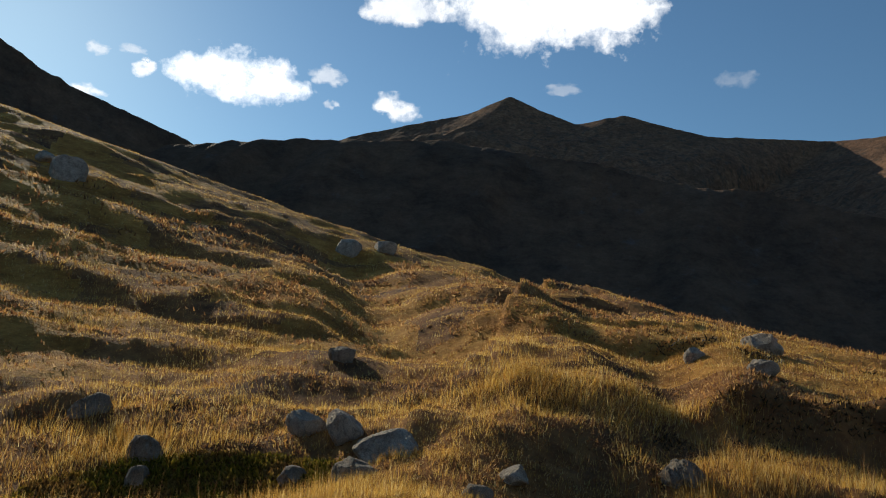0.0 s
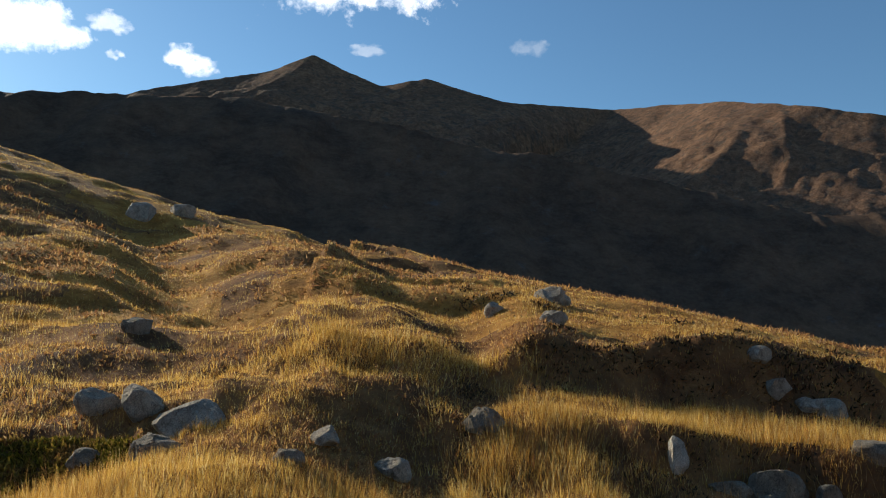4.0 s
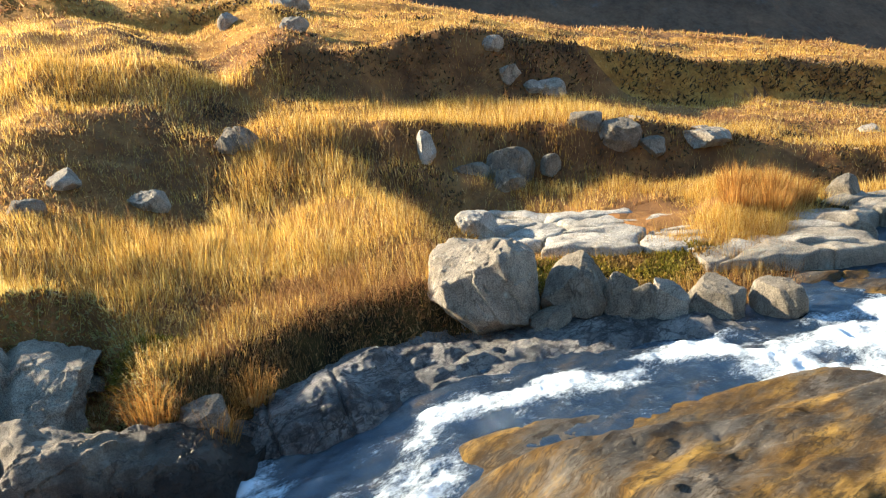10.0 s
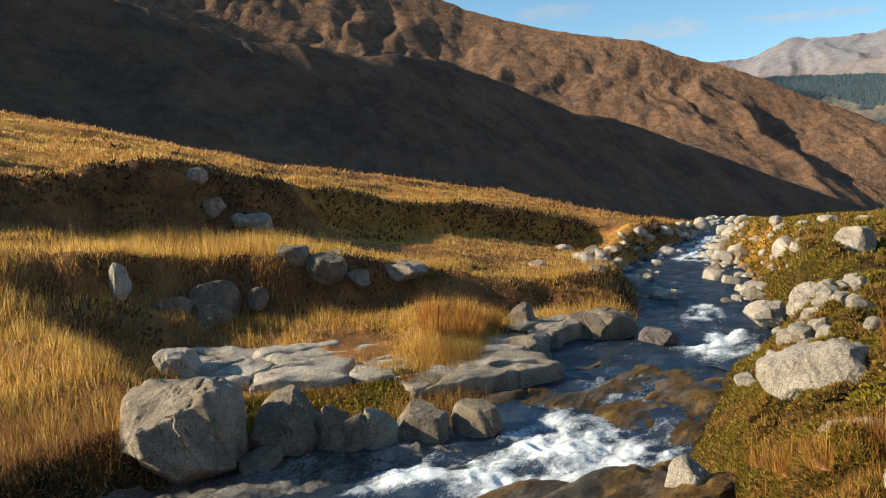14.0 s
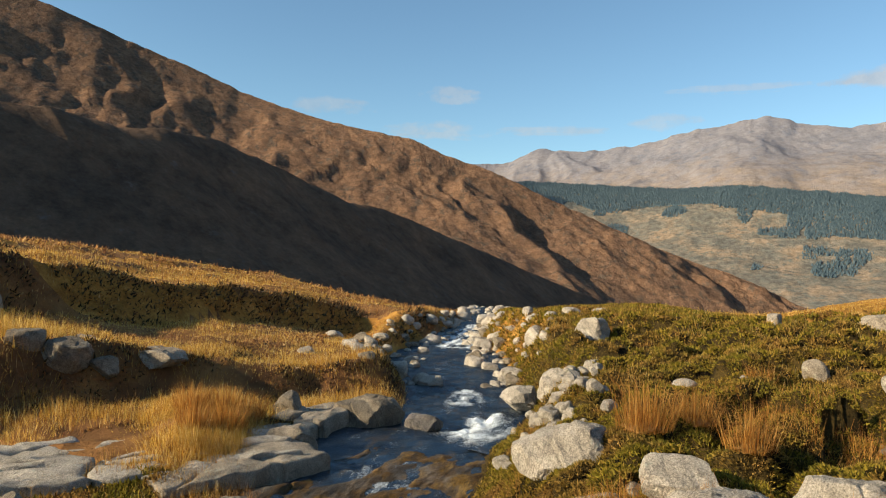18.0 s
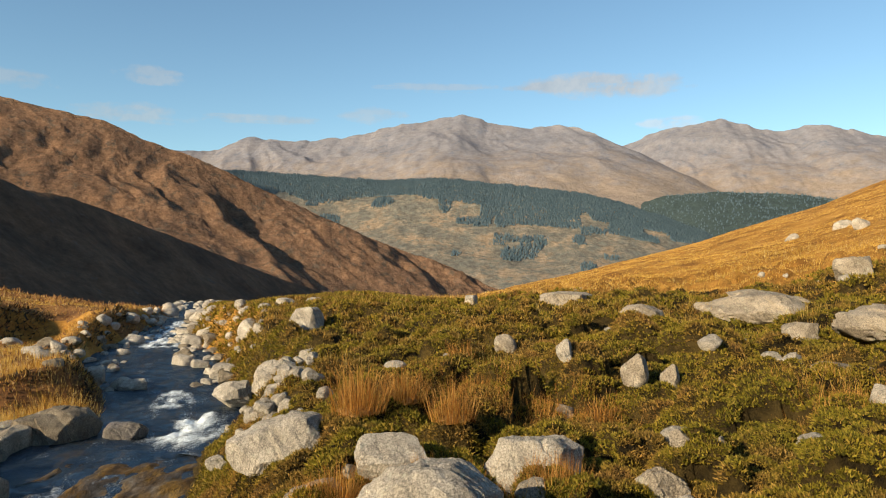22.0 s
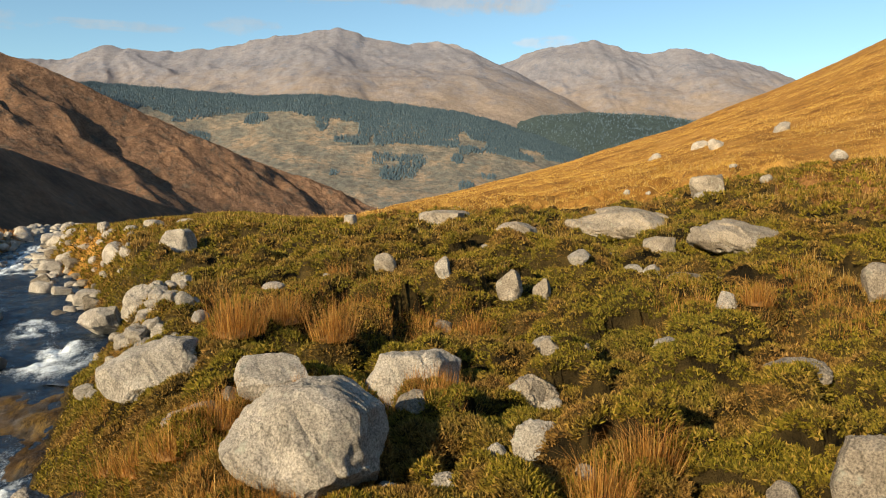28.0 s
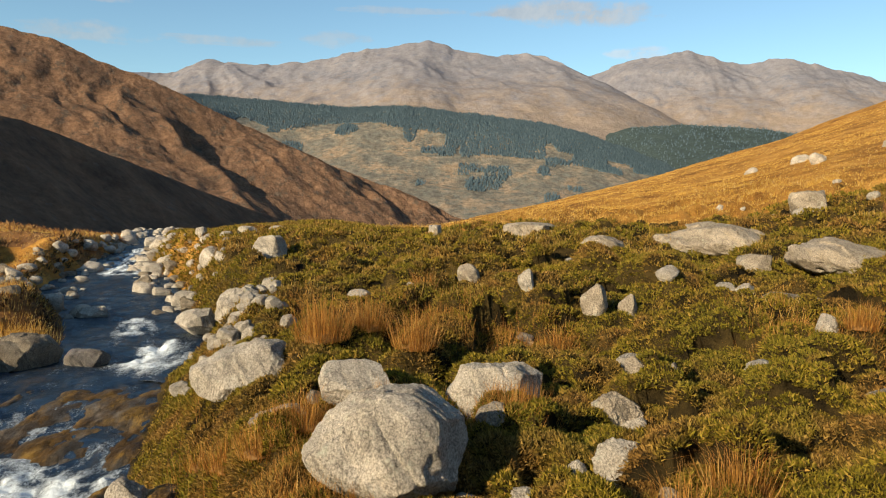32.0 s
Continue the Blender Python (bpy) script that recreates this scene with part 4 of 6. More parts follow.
rock("small", 13.05, -4.29, 0.23, 0.16, 108, 46, M_ROCK_PALE)
rock("flat", 3.62, -2.08, 0.13, 0.10, 120, 47, M_ROCK)
rock("flat", 7.89, -2.54, 0.33, 0.12, 108, 48, M_ROCK)
rock("perch", 4.69, 6.12, 1.46, 1.14, 37, 49, M_ROCK, z=-1.62)
rock("roof", 5.63, 5.52, 0.94, 0.80, 45.5, 50, M_ROCK_DARK, z=-1.5)
rock("block", 5.97, 5.19, 0.40, 0.58, 49, 51, M_ROCK_DARK, z=-1.5)
rock("block", 6.32, 4.80, 0.46, 0.44, 53, 52, M_ROCK, z=-1.44)
rock("block", 6.13, 5.00, 0.38, 0.44, 51, 53, M_ROCK_DARK, z=-1.48)
rock("block", 6.70, 4.50, 0.70, 0.32, 56, 54, M_ROCK_DARK, z=-1.36)
rock("small", 5.22, 5.52, 0.54, 0.30, 43.5, 55, M_ROCK_DARK, z=-1.5)
rock("block", 7.20, 4.05, 0.62, 0.28, 60.5, 56, M_ROCK_DARK, z=-1.34)
rock("block", 6.35, 8.25, 0.66, 0.24, 38, 118, M_ROCK_PALE, z=-0.98)
rock("stand", 7.2, 10.75, 0.34, 0.6, 34, 57, M_ROCK_PALE, lean=(0, -9))
rock("cube", 8.38, 9.90, 0.99, 0.66, 40, 58, M_ROCK_DARK)
rock("small", 9.09, 9.55, 0.41, 0.44, 44, 59, M_ROCK_DARK)
rock("block", 9.98, 9.55, 0.64, 0.35, 46, 60, M_ROCK_DARK)
rock("block", 10.34, 9.02, 0.81, 0.37, 49, 61, M_ROCK_DARK)
rock("block", 10.79, 8.67, 0.53, 0.21, 51, 62, M_ROCK_DARK)
rock("small", 7.77, 10.20, 0.61, 0.35, 37, 63, M_ROCK_DARK)
rock("flat", 4.28, 12.29, 0.74, 0.34, 19, 64, M_ROCK_DARK)
rock("flat", 2.46, 11.07, 0.6, 0.3, 12, 65, M_ROCK)
rock("small", 0.81, 10.30, 0.48, 0.33, 4, 66, M_ROCK_DARK)
rock("small", 1.38, 11.4, 0.52, 0.28, 7, 67, M_ROCK)
rock("flat", 8.05, 9.55, 0.65, 0.35, 40, 68, M_ROCK_DARK)
rock("block", 1.45, 5.93, 0.46, 0.33, 14, 69, M_ROCK_DARK)
rock("boulder", -2.21, 13.9, 0.82, 0.55, -9, 70, M_ROCK)
rock("boulder", -1.41, 13.38, 0.85, 0.56, -6, 71, M_ROCK)
rock("wedge", -0.55, 12.3, 1.15, 0.66, -3, 72, M_ROCK)
rock("flat", -0.95, 11.52, 0.94, 0.34, -5, 73, M_ROCK_DARK)
rock("small", -2.08, 12.32, 0.52, 0.32, -10, 74, M_ROCK_DARK)
rock("flat", -4.84, 13.06, 0.68, 0.39, -20, 75, M_ROCK_DARK)
rock("cube", -4.65, 12.43, 0.41, 0.46, -21, 76, M_ROCK_DARK)
rock("small", 7.82, 10.16, 0.56, 0.34, 38, 77, M_ROCK_DARK)
rock("flat", 10.78, 23.78, 1.58, 0.64, 24, 78, M_ROCK)
rock("small", 7.82, 21.78, 0.56, 0.53, 20, 79, M_ROCK)
rock("flat", 8.15, 17.92, 0.73, 0.36, 24, 80, M_ROCK)
rock("flat", -2.42, 19.66, 0.70, 0.39, -7, 81, M_ROCK_DARK)
rock("small", 11.9, 13.95, 0.58, 0.50, 40.4, 82, M_ROCK)
rock("block", 12.85, 13.5, 0.85, 0.52, 43.4, 83, M_ROCK)
rock("small", 12.45, 13.65, 0.55, 0.34, 42.3, 84, M_ROCK)
rock("small", 11.75, 14.35, 0.65, 0.3, 39.3, 85, M_ROCK)
rock("small", 24.49, 10.05, 0.73, 0.38, 68, 86, M_ROCK_PALE)
rock("small", 16.29, 7.40, 0.49, 0.21, 66, 87, M_ROCK)
rock("flat", 12.34, 4.38, 1.37, 0.56, 70, 88, M_ROCK_DARK)
rock("wedge", 11.31, 4.93, 0.62, 0.29, 66, 89, M_ROCK_DARK)
rock("boulder", 11.84, 5.65, 0.53, 0.46, 64, 90, M_ROCK_DARK)
rock("small", 12.03, 5.15, 0.46, 0.26, 67, 91, M_ROCK_DARK)
rock("small", 15.21, 5.43, 0.38, 0.20, 70, 92, M_ROCK_DARK)
rock("flat", 12.44, 3.32, 0.78, 0.29, 75, 93, M_ROCK_WET)
rock("cube", -8.04, 60.95, 2.44, 1.65, -8, 94, M_ROCK)
rock("block", -5.04, 62.62, 2.09, 1.31, -5, 95, M_ROCK)
rock("flat", -28.02, 51.78, 2.58, 1.68, -28, 96, M_ROCK)
rock("small", -31.79, 55.24, 1.53, 0.98, -30, 97, M_ROCK)
rock("wedge", -6.81, 15.11, 0.85, 0.66, -24, 98, M_ROCK_DARK)
rock("boulder", 5.62, 2.36, 0.72, 0.52, 67, 99, M_ROCK_PALE, z=-1.7)
rock("boulder", 6.24, 1.86, 0.72, 0.52, 73.5, 100, M_ROCK_DARK, z=-1.78)
rock("boulder", 5.98, 1.30, 0.52, 0.66, 77.5, 101, M_ROCK_PALE, z=-1.5)
rock("flat", 11.82, 8.29, 1.27, 0.26, 55, 102, M_ROCK)
rock("flat", 11.43, 9.64, 0.54, 0.15, 50, 103, M_ROCK)
rock("flat", 0.73, 7.26, 0.57, 0.13, 6, 104, M_ROCK_DARK)
rock("small", 3.90, -1.87, 0.29, 0.26, 116, 114, M_ROCK_PALE)
rock("wedge", 4.83, -1.36, 0.25, 0.15, 106, 115, M_ROCK)
rock("flat", 5.37, -2.57, 0.44, 0.21, 116, 116, M_ROCK)
rock("small", 5.22, -2.66, 0.21, 0.14, 117, 117, M_ROCK_PALE)

# bedrock of the far bank: sheets through cross-sections, broken along joints
def bedrock_sheet(label, sections, nu, nv, material, seed, amp, notch=()):
    s = np.array(sections, float)
    n, m = s.shape[:2]
    un, vn = np.linspace(0, n - 1, nu), np.linspace(0, m - 1, nv)
    g = np.stack([np.stack([np.interp(un, np.arange(n), s[:, j, c]) for j in range(m)], 1) for c in range(3)], -1)
    kern = np.array([1, 2, 3, 2, 1]) / 9
    g = np.stack([np.stack([np.interp(vn, np.arange(m), g[i, :, c]) for i in range(nu)], 0) for c in range(3)], -1)
    for _ in range(2):
        pad_ = np.pad(g, ((2, 2), (0, 0), (0, 0)), mode="edge")
        g = sum(k * pad_[i:i + nu] for i, k in enumerate(kern))
        pad_ = np.pad(g, ((0, 0), (2, 2), (0, 0)), mode="edge")
        g = sum(k * pad_[:, i:i + nv] for i, k in enumerate(kern))
    e1, e2 = np.gradient(g, axis=0), np.gradient(g, axis=1)
    nm = np.cross(e1, e2)
    nm /= np.linalg.norm(nm, axis=2)[:, :, None] + 1e-9
    U = np.cumsum(np.linalg.norm(e1, axis=2), 0)
    V = np.cumsum(np.linalg.norm(e2, axis=2), 1)
    wx, wy = U + 0.16 * fbm(U / 0.5, V / 0.5, 3, seed), V + 0.16 * fbm(U / 0.5 + 9, V / 0.5, 3, seed + 1)
    cd, cv = cells((wx + 0.5 * wy) / 0.62, (wy - 0.2 * wx) / 0.42, seed + 2)
    ce, cw = cells((wx - 0.3 * wy) / 0.2, wy / 0.15, seed + 5)
    h = amp * (0.8 * (cv - 0.5) + 0.35 * (cw - 0.5) + 1.3 * fbm(wx / 0.9, wy / 0.7, 3, seed + 8) + 0.16 * fbm(U / 0.09, V / 0.07, 4, seed + 9, 0.6) - 0.5 * np.maximum(ridged(wx / 0.55, wy / 0.8, 2, seed + 12) - 1.0, 0))
    for at_, wide_, deep_ in notch:
        h = h - deep_ * np.exp(-((g[:, :, 0] + 0.10 * np.sin(V * 3) - at_) / wide_) ** 2)
    g = g + nm * h[:, :, None]
    root = new("bedrock_ledge")
    root.location = g[nu // 2, 0]
    tagged(root, label, "rock", "rocks beside the stream")
    # one piece between each pair of deep joints
    cut_ = [0] + sorted(int(np.argmin(np.abs(g[:, nv // 2, 0] - q[0]))) for q in notch if q[2] > 0.01) + [nu - 1]
    for lo_, hi_ in zip(cut_[:-1], cut_[1:]):
        seg = g[lo_:hi_ + 1] - g[nu // 2, 0]
        ob = from_arrays("slab", seg.reshape(-1, 3), grid_faces(hi_ + 1 - lo_, nv), material, root)
        ob.data.set_sharp_from_angle(angle=radians(30))
    return root


FOOT = ((-5.4, 7.3, -2.4, -1.0), (-4.2, 6.75, -2.3, -0.85), (-2.97, 6.25, -2.2, -0.80), (-2.3, 6.12, -2.15, -0.76), (-1.6, 5.92, -2.1, -0.74), (-1.2, 5.9, -2.08, -0.80), (-0.75, 5.7, -2.05, -0.90), (-0.33, 5.48, -2.03, -1.06),
        (-0.16, 5.44, -2.03, -1.08), (0.05, 5.4, -2.0, -1.0), (0.35, 5.33, -2.0, -1.12), (0.68, 5.28, -1.97, -1.30), (1.0, 5.27, -1.94, -1.40), (1.35, 5.33, -1.9, -1.5), (1.75, 5.62, -1.86, -1.68), (2.1, 5.9, -1.84, -1.8))
bedrock_sheet("continuous dark bedrock wall with a wet black foot in the rapids", [
    [(x, y - 0.02, zw - 0.35), (x - 0.02, y + 0.02, zw + 0.1), (x, y + 0.04, zw + (zt - zw) * 0.55), (x, y + 0.07, zt - 0.16), (x + 0.02, y + 0.17, zt - 0.02), (x + 0.04, y + 0.42, zt + 0.03), (x + 0.07, y + 0.75, zt + 0.07), (x + 0.1, y + 0.95, zt - 0.35)]
    for x, y, zw, zt in FOOT], 300, 110, M_SPLASH, 201, 0.06, ((-0.25, 0.07, 0.2), (-1.95, 0.02, 0.012), (0.95, 0.02, 0.012), (-3.6, 0.03, 0.012)))
bedrock_sheet("sloping fractured grey bedrock slab below heather", [
    [(-1.17, 6.63, -1.35), (-1.17, 6.65, -1.0), (-1.15, 7.01, -0.75), (-1.07, 7.42, -0.51), (-1.03, 7.71, -0.46), (-0.99, 7.99, -0.45), (-0.99, 8.29, -0.85)],
    [(-0.65, 6.6, -1.5), (-0.65, 6.62, -1.15), (-0.6, 6.97, -0.93), (-0.58, 7.38, -0.65), (-0.62, 7.67, -0.58), (-0.66, 7.97, -0.56), (-0.66, 8.27, -0.96)],
    [(-0.29, 6.52, -1.61), (-0.29, 6.54, -1.26), (-0.19, 6.85, -1.0), (-0.13, 7.25, -0.77), (-0.12, 7.58, -0.74), (-0.11, 7.9, -0.76), (-0.11, 8.2, -1.16)],
    [(0.03, 6.43, -1.68), (0.03, 6.45, -1.33), (0.14, 6.7, -1.07), (0.22, 7.1, -0.86), (0.25, 7.42, -0.84), (0.28, 7.74, -0.86), (0.28, 8.04, -1.26)],
    [(0.23, 6.36, -1.7), (0.23, 6.38, -1.35), (0.35, 6.54, -1.09), (0.47, 6.88, -0.86), (0.52, 7.23, -0.86), (0.58, 7.58, -0.91), (0.58, 7.88, -1.31)],
    [(0.36, 6.39, -1.69), (0.36, 6.41, -1.34), (0.55, 6.53, -1.1), (0.7, 6.76, -0.92), (0.76, 7.05, -0.92), (0.82, 7.35, -0.96), (0.82, 7.65, -1.36)],
    [(0.65, 6.7, -1.76), (0.65, 6.72, -1.41), (0.73, 6.81, -1.18), (0.82, 7.0, -1.06), (0.88, 7.17, -1.03), (0.94, 7.34, -1.04), (0.94, 7.64, -1.44)]], 190, 130, M_ROCK, 204, 0.06, ((0.12, 0.05, 0.11), (-0.55, 0.012, 0.03)))
bedrock_sheet("dark broken bedrock bank below drooping grass", [
    [(1.45, 5.7, -2.2), (1.5, 5.74, -1.9), (1.55, 5.86, -1.76), (1.6, 6.05, -1.64), (1.65, 6.35, -1.56), (1.7, 6.7, -1.7)],
    [(1.85, 5.62, -2.2), (1.9, 5.68, -1.86), (1.98, 5.8, -1.68), (2.02, 5.95, -1.56), (2.05, 6.3, -1.46), (2.1, 6.7, -1.6)],
    [(2.2, 5.5, -2.15), (2.25, 5.56, -1.8), (2.35, 5.68, -1.6), (2.42, 5.87, -1.46), (2.48, 6.2, -1.38), (2.5, 6.6, -1.5)],
    [(2.6, 5.34, -2.1), (2.65, 5.42, -1.78), (2.72, 5.6, -1.58), (2.8, 5.87, -1.42), (2.85, 6.2, -1.36), (2.9, 6.6, -1.5)],
    [(3.05, 5.2, -2.1), (3.1, 5.3, -1.8), (3.15, 5.5, -1.62), (3.25, 5.87, -1.46), (3.3, 6.2, -1.42), (3.35, 6.6, -1.55)],
    [(3.6, 5.2, -2.1), (3.65, 5.3, -1.82), (3.7, 5.55, -1.68), (3.8, 5.9, -1.55), (3.85, 6.2, -1.5), (3.9, 6.5, -1.65)],
    [(4.2, 5.1, -2.1), (4.25, 5.2, -1.8), (4.3, 5.45, -1.68), (4.4, 5.75, -1.58), (4.45, 6.0, -1.55), (4.5, 6.2, -1.7)]], 190, 100, M_SHELF, 208, 0.055, ((2.1, 0.02, 0.05), (2.75, 0.02, 0.04)))
for x_ in (1.7, 2.1, 2.5, 2.9, 3.3):
    TAKEN.append((x_, 5.75, 0.3))
for x_, y_, r_ in ((-0.6, 7.0, 0.45), (-0.1, 6.9, 0.5), (0.35, 6.7, 0.45), (-0.3, 7.35, 0.35), (0.6, 6.6, 0.3)):
    TAKEN.append((x_, y_, r_))
for x_, y_, zw_, zt_ in FOOT:
    TAKEN.append((x_, y_ + 0.3, 0.42))
rock("block", 10.1, 4.75, 0.85, 0.52, 64, 207, M_ROCK, note="at the water's edge", z=-1.38)
# a jointed ledge of pale slabs, each slab a piece of it
def clip_cell(poly, px, py, nx, ny):
    out = []
    for i in range(len(poly)):
        a, b = poly[i], poly[(i + 1) % len(poly)]
        da, db = (a[0] - px) * nx + (a[1] - py) * ny, (b[0] - px) * nx + (b[1] - py) * ny
        if da <= 0:
            out.append(a)
        if da * db < 0:
            k = da / (da - db)
            out.append((a[0] + (b[0] - a[0]) * k, a[1] + (b[1] - a[1]) * k))
    return out


def ledge(cx, cy, long_, wide, turn, top, seed, rough, material, label, nu, nv):
    """Slabs parted by joints, in an oval of long_ by wide metres."""
    rng = np.random.RandomState(seed)
    root = new("rock_ledge")
    root.location = (cx, cy, top - 0.4)
    tagged(root, label, "rock", "rocks beside the stream")
    pts = [((i + rng.uniform(0.15, 0.85)) / nu - 0.5, (j + rng.uniform(0.15, 0.85)) / nv - 0.5) for i in range(nu) for j in range(nv)]
    ca, sa = math.cos(radians(turn)), math.sin(radians(turn))
    for n, (px, py) in enumerate(pts):
        if (px / 0.5) ** 2 + (py / 0.5) ** 2 > 1.15:
            continue
        poly = [(-0.5, -0.5), (0.5, -0.5), (0.5, 0.5), (-0.5, 0.5)]
        for m, (qx, qy) in enumerate(pts):
            if m != n and poly:
                poly = clip_cell(poly, (px + qx) / 2, (py + qy) / 2, qx - px, qy - py)
        if len(poly) < 3:
            continue
        ring = []
        for i in range(len(poly)):
            a, b = poly[i], poly[(i + 1) % len(poly)]
            k = max(2, int(math.hypot((b[0] - a[0]) * long_, (b[1] - a[1]) * wide) / 0.1))
            ring += [(a[0] + (b[0] - a[0]) * q / k, a[1] + (b[1] - a[1]) * q / k) for q in range(k)]
        ring = np.array(ring) * (long_, wide)
        mid = ring.mean(0)
        lift = rng.uniform(-rough, rough) - rough * 2.2 * ((px / 0.5) ** 2 + (py / 0.5) ** 2)
        tilt = rng.normal(size=2) * 0.05
        rows = []
        for inset, z in ((0.97, -0.4), (0.965, -0.1), (0.95, -0.035), (0.90, -0.008), (0.8, 0.0), (0.55, 0.012), (0.28, 0.018), (0.02, 0.02)):
            e = mid + (ring - mid) * inset
            w = 0.03 * fbm(e[:, 0] / 0.28 + n, e[:, 1] / 0.2, 4, seed + n)
            zz = z + (lift + w + (e - mid) @ tilt if z > -0.3 else 0)
            e = e + (0.02 * fbm(e[:, 0] / 0.12, e[:, 1] / 0.12 + z * 9, 2, seed))[:, None] * (1 if inset > 0.5 else 0)
            rows.append(np.stack([e[:, 0] * ca - e[:, 1] * sa, e[:, 0] * sa + e[:, 1] * ca, np.broadcast_to(zz, len(e)) + 0.4], -1))
        rows = np.array(rows)
        nr, k = rows.shape[:2]
        i, j = np.meshgrid(np.arange(nr - 1), np.arange(k), indexing="ij")
        f = np.stack([i * k + j, i * k + (j + 1) % k, (i + 1) * k + (j + 1) % k, (i + 1) * k + j], -1).reshape(-1, 4)
        from_arrays("slab", rows.reshape(-1, 3), f, material, root)
    return root


ledge(8.45, 6.8, 5.2, 2.5, -48, -1.0, 3, 0.035, M_ROCK_PALE, "jointed pale granite ledge of rounded slabs beside the stream", 4, 8)
ledge(8.85, 4.95, 2.5, 0.9, -30, -1.06, 9, 0.03, M_ROCK, "thick granite ledge over the stream", 3, 1)
ledge(11.9, 5.2, 2.6, 1.0, -12, -1.0, 5, 0.06, M_ROCK, "broken granite ledge at the far water's edge", 3, 3)
for x_, y_, r_ in ((8.7, 7.0, 1.3), (7.7, 7.9, 1.0), (9.7, 6.1, 1.0), (11.9, 5.2, 0.9)):
    TAKEN.append((x_, y_, r_))
# loose stones along the upper reach of the stream
rng = np.random.RandomState(5)
SHAPES = {}
HEAP = []
for _ in range(330):
    i = rng.randint(14 * 11, len(LINE) - 30) if _ < 190 else rng.randint(14 * 12 + 5, len(LINE) - 12)
    c = LINE[i]
    side = 1 if rng.rand() < 0.45 else -1
    if c[0] > 16:
        n = side * c[3] * rng.uniform(0.35, 1.75)
        w = rng.choice([0.16, 0.24, 0.34, 0.5, 0.7], p=[0.25, 0.3, 0.25, 0.14, 0.06]) * (1 + max(c[0] - 16, 0) / 55)
    else:
        n = side * c[3] * rng.uniform(0.95, 1.3)
        w = rng.uniform(0.1, 0.3)
    x, y = c[0] - _tan[i, 1] * n, c[1] + _tan[i, 0] * n
    key = (rng.randint(12), ("small", "boulder", "block")[rng.randint(3)])
    pale = rng.rand() < 0.62
    if (key, pale) not in SHAPES:
        p, fc = rock_shape(key[1], 300 + key[0], 3)
        src = from_arrays("stone", p, fc, M_ROCK_PALE if pale else M_ROCK_DARK)
        SHAPES[key, pale] = src.data
        src.data.set_sharp_from_angle(angle=radians(24))
        bpy.data.objects.remove(src)
    h = w * rng.uniform(0.5, 0.8)
    ob = new("stone", SHAPES[key, pale]) if _ < 150 else None
    d, sd, zw = stream_at([x], [y])
    g = max(float(ground(np.array([x]), np.array([y]))[0]), float(zw[0]) - 0.06)
    lay = (x, y, g + h * 0.2), (w, w * rng.uniform(0.7, 1), h), (rng.uniform(-0.2, 0.2), rng.uniform(-0.2, 0.2), rng.uniform(0, 6.28))
    if ob is None:
        sv, sf = rock_shape(key[1], 300 + key[0], 3)
        HEAP.append(((sv * lay[1]) @ np.array(Euler(lay[2]).to_matrix()).T + lay[0], sf))
        continue
    ob.location, ob.scale, ob.rotation_euler = lay
    tagged(ob, ("pale" if pale else "dark") + " rounded granite stone lying in the stream bed", "rock", "stones along the stream")
heap_f = np.vstack([f_ + sum(len(q[0]) for q in HEAP[:i_]) for i_, (v_, f_) in enumerate(HEAP)])
tagged(from_arrays("stream_stones", np.vstack([q[0] for q in HEAP]), heap_f, M_ROCK_PALE), "many pale stones filling the far bed of the stream", "stones", kind="stuff")
# a pile of broken stones at the near water's edge, and stray ones in the heather
for _ in range(100):
    if _ < 72:
        x, y = rng.normal(10.2, 0.75), rng.normal(0.75, 0.28)
        w = rng.uniform(0.09, 0.28)
    else:
        a, r = radians(rng.uniform(84, 140)), rng.uniform(5.5, 24)
        x, y = r * math.sin(a), r * math.cos(a)
        w = rng.uniform(0.08, 0.3) * (1 + r / 40)
    key = (rng.randint(12), ("small", "wedge", "block")[rng.randint(3)])
    if (key, True) not in SHAPES:
        p, fc = rock_shape(key[1], 300 + key[0], 3)
        src = from_arrays("stone", p, fc, M_ROCK_PALE)
        SHAPES[key, True] = src.data
        src.data.set_sharp_from_angle(angle=radians(24))
        bpy.data.objects.remove(src)
    ob = new("stone", SHAPES[key, True])
    h = w * rng.uniform(0.55, 0.85)
    g = float(ground(np.array([x]), np.array([y]))[0])
    ob.location, ob.scale, ob.rotation_euler = (x, y, g + h * 0.26), (w, w * rng.uniform(0.7, 1), h), (rng.uniform(-0.3, 0.3), rng.uniform(-0.3, 0.3), rng.uniform(0, 6.28))
    tagged(ob, "pale broken granite stone " + ("in a pile at the water's edge" if _ < 72 else "half hidden in the heather"), "rock", "broken stones")
    TAKEN.append((x, y, w * 0.5))

# ---------------------------------------------------------------- bedrock of the stream
bu = np.linspace(-4.5, 15.5, 420)
bv = np.linspace(0, 1, 120)
BX = np.repeat(bu[:, None], 120, 1)
mid_y = np.interp(bu, LINE[:, 0], LINE[:, 1])
half = np.interp(bu, LINE[:, 0], LINE[:, 3])
lo = mid_y - half - np.interp(bu, [3.5, 4.6, 6.5, 8], [2.5, 1.7, 1.5, 0.4])
hi = mid_y + half + 0.9
BY = lo[:, None] + (hi - lo)[:, None] * bv[None, :]
bd, bs, bz = (q.reshape(BX.shape) for q in stream_at(BX, BY))
hw = half[:, None]
layer = fbm(BX / 2.2 + BY / 3.0, BY / 0.55 + BX / 4.0, 4, 77)
layer = np.floor(layer * 4) / 4 * 0.65 + layer * 0.35
near_side = bs < 0
lat = bd + hw
qn = np.where(near_side, -lat, lat) / hw
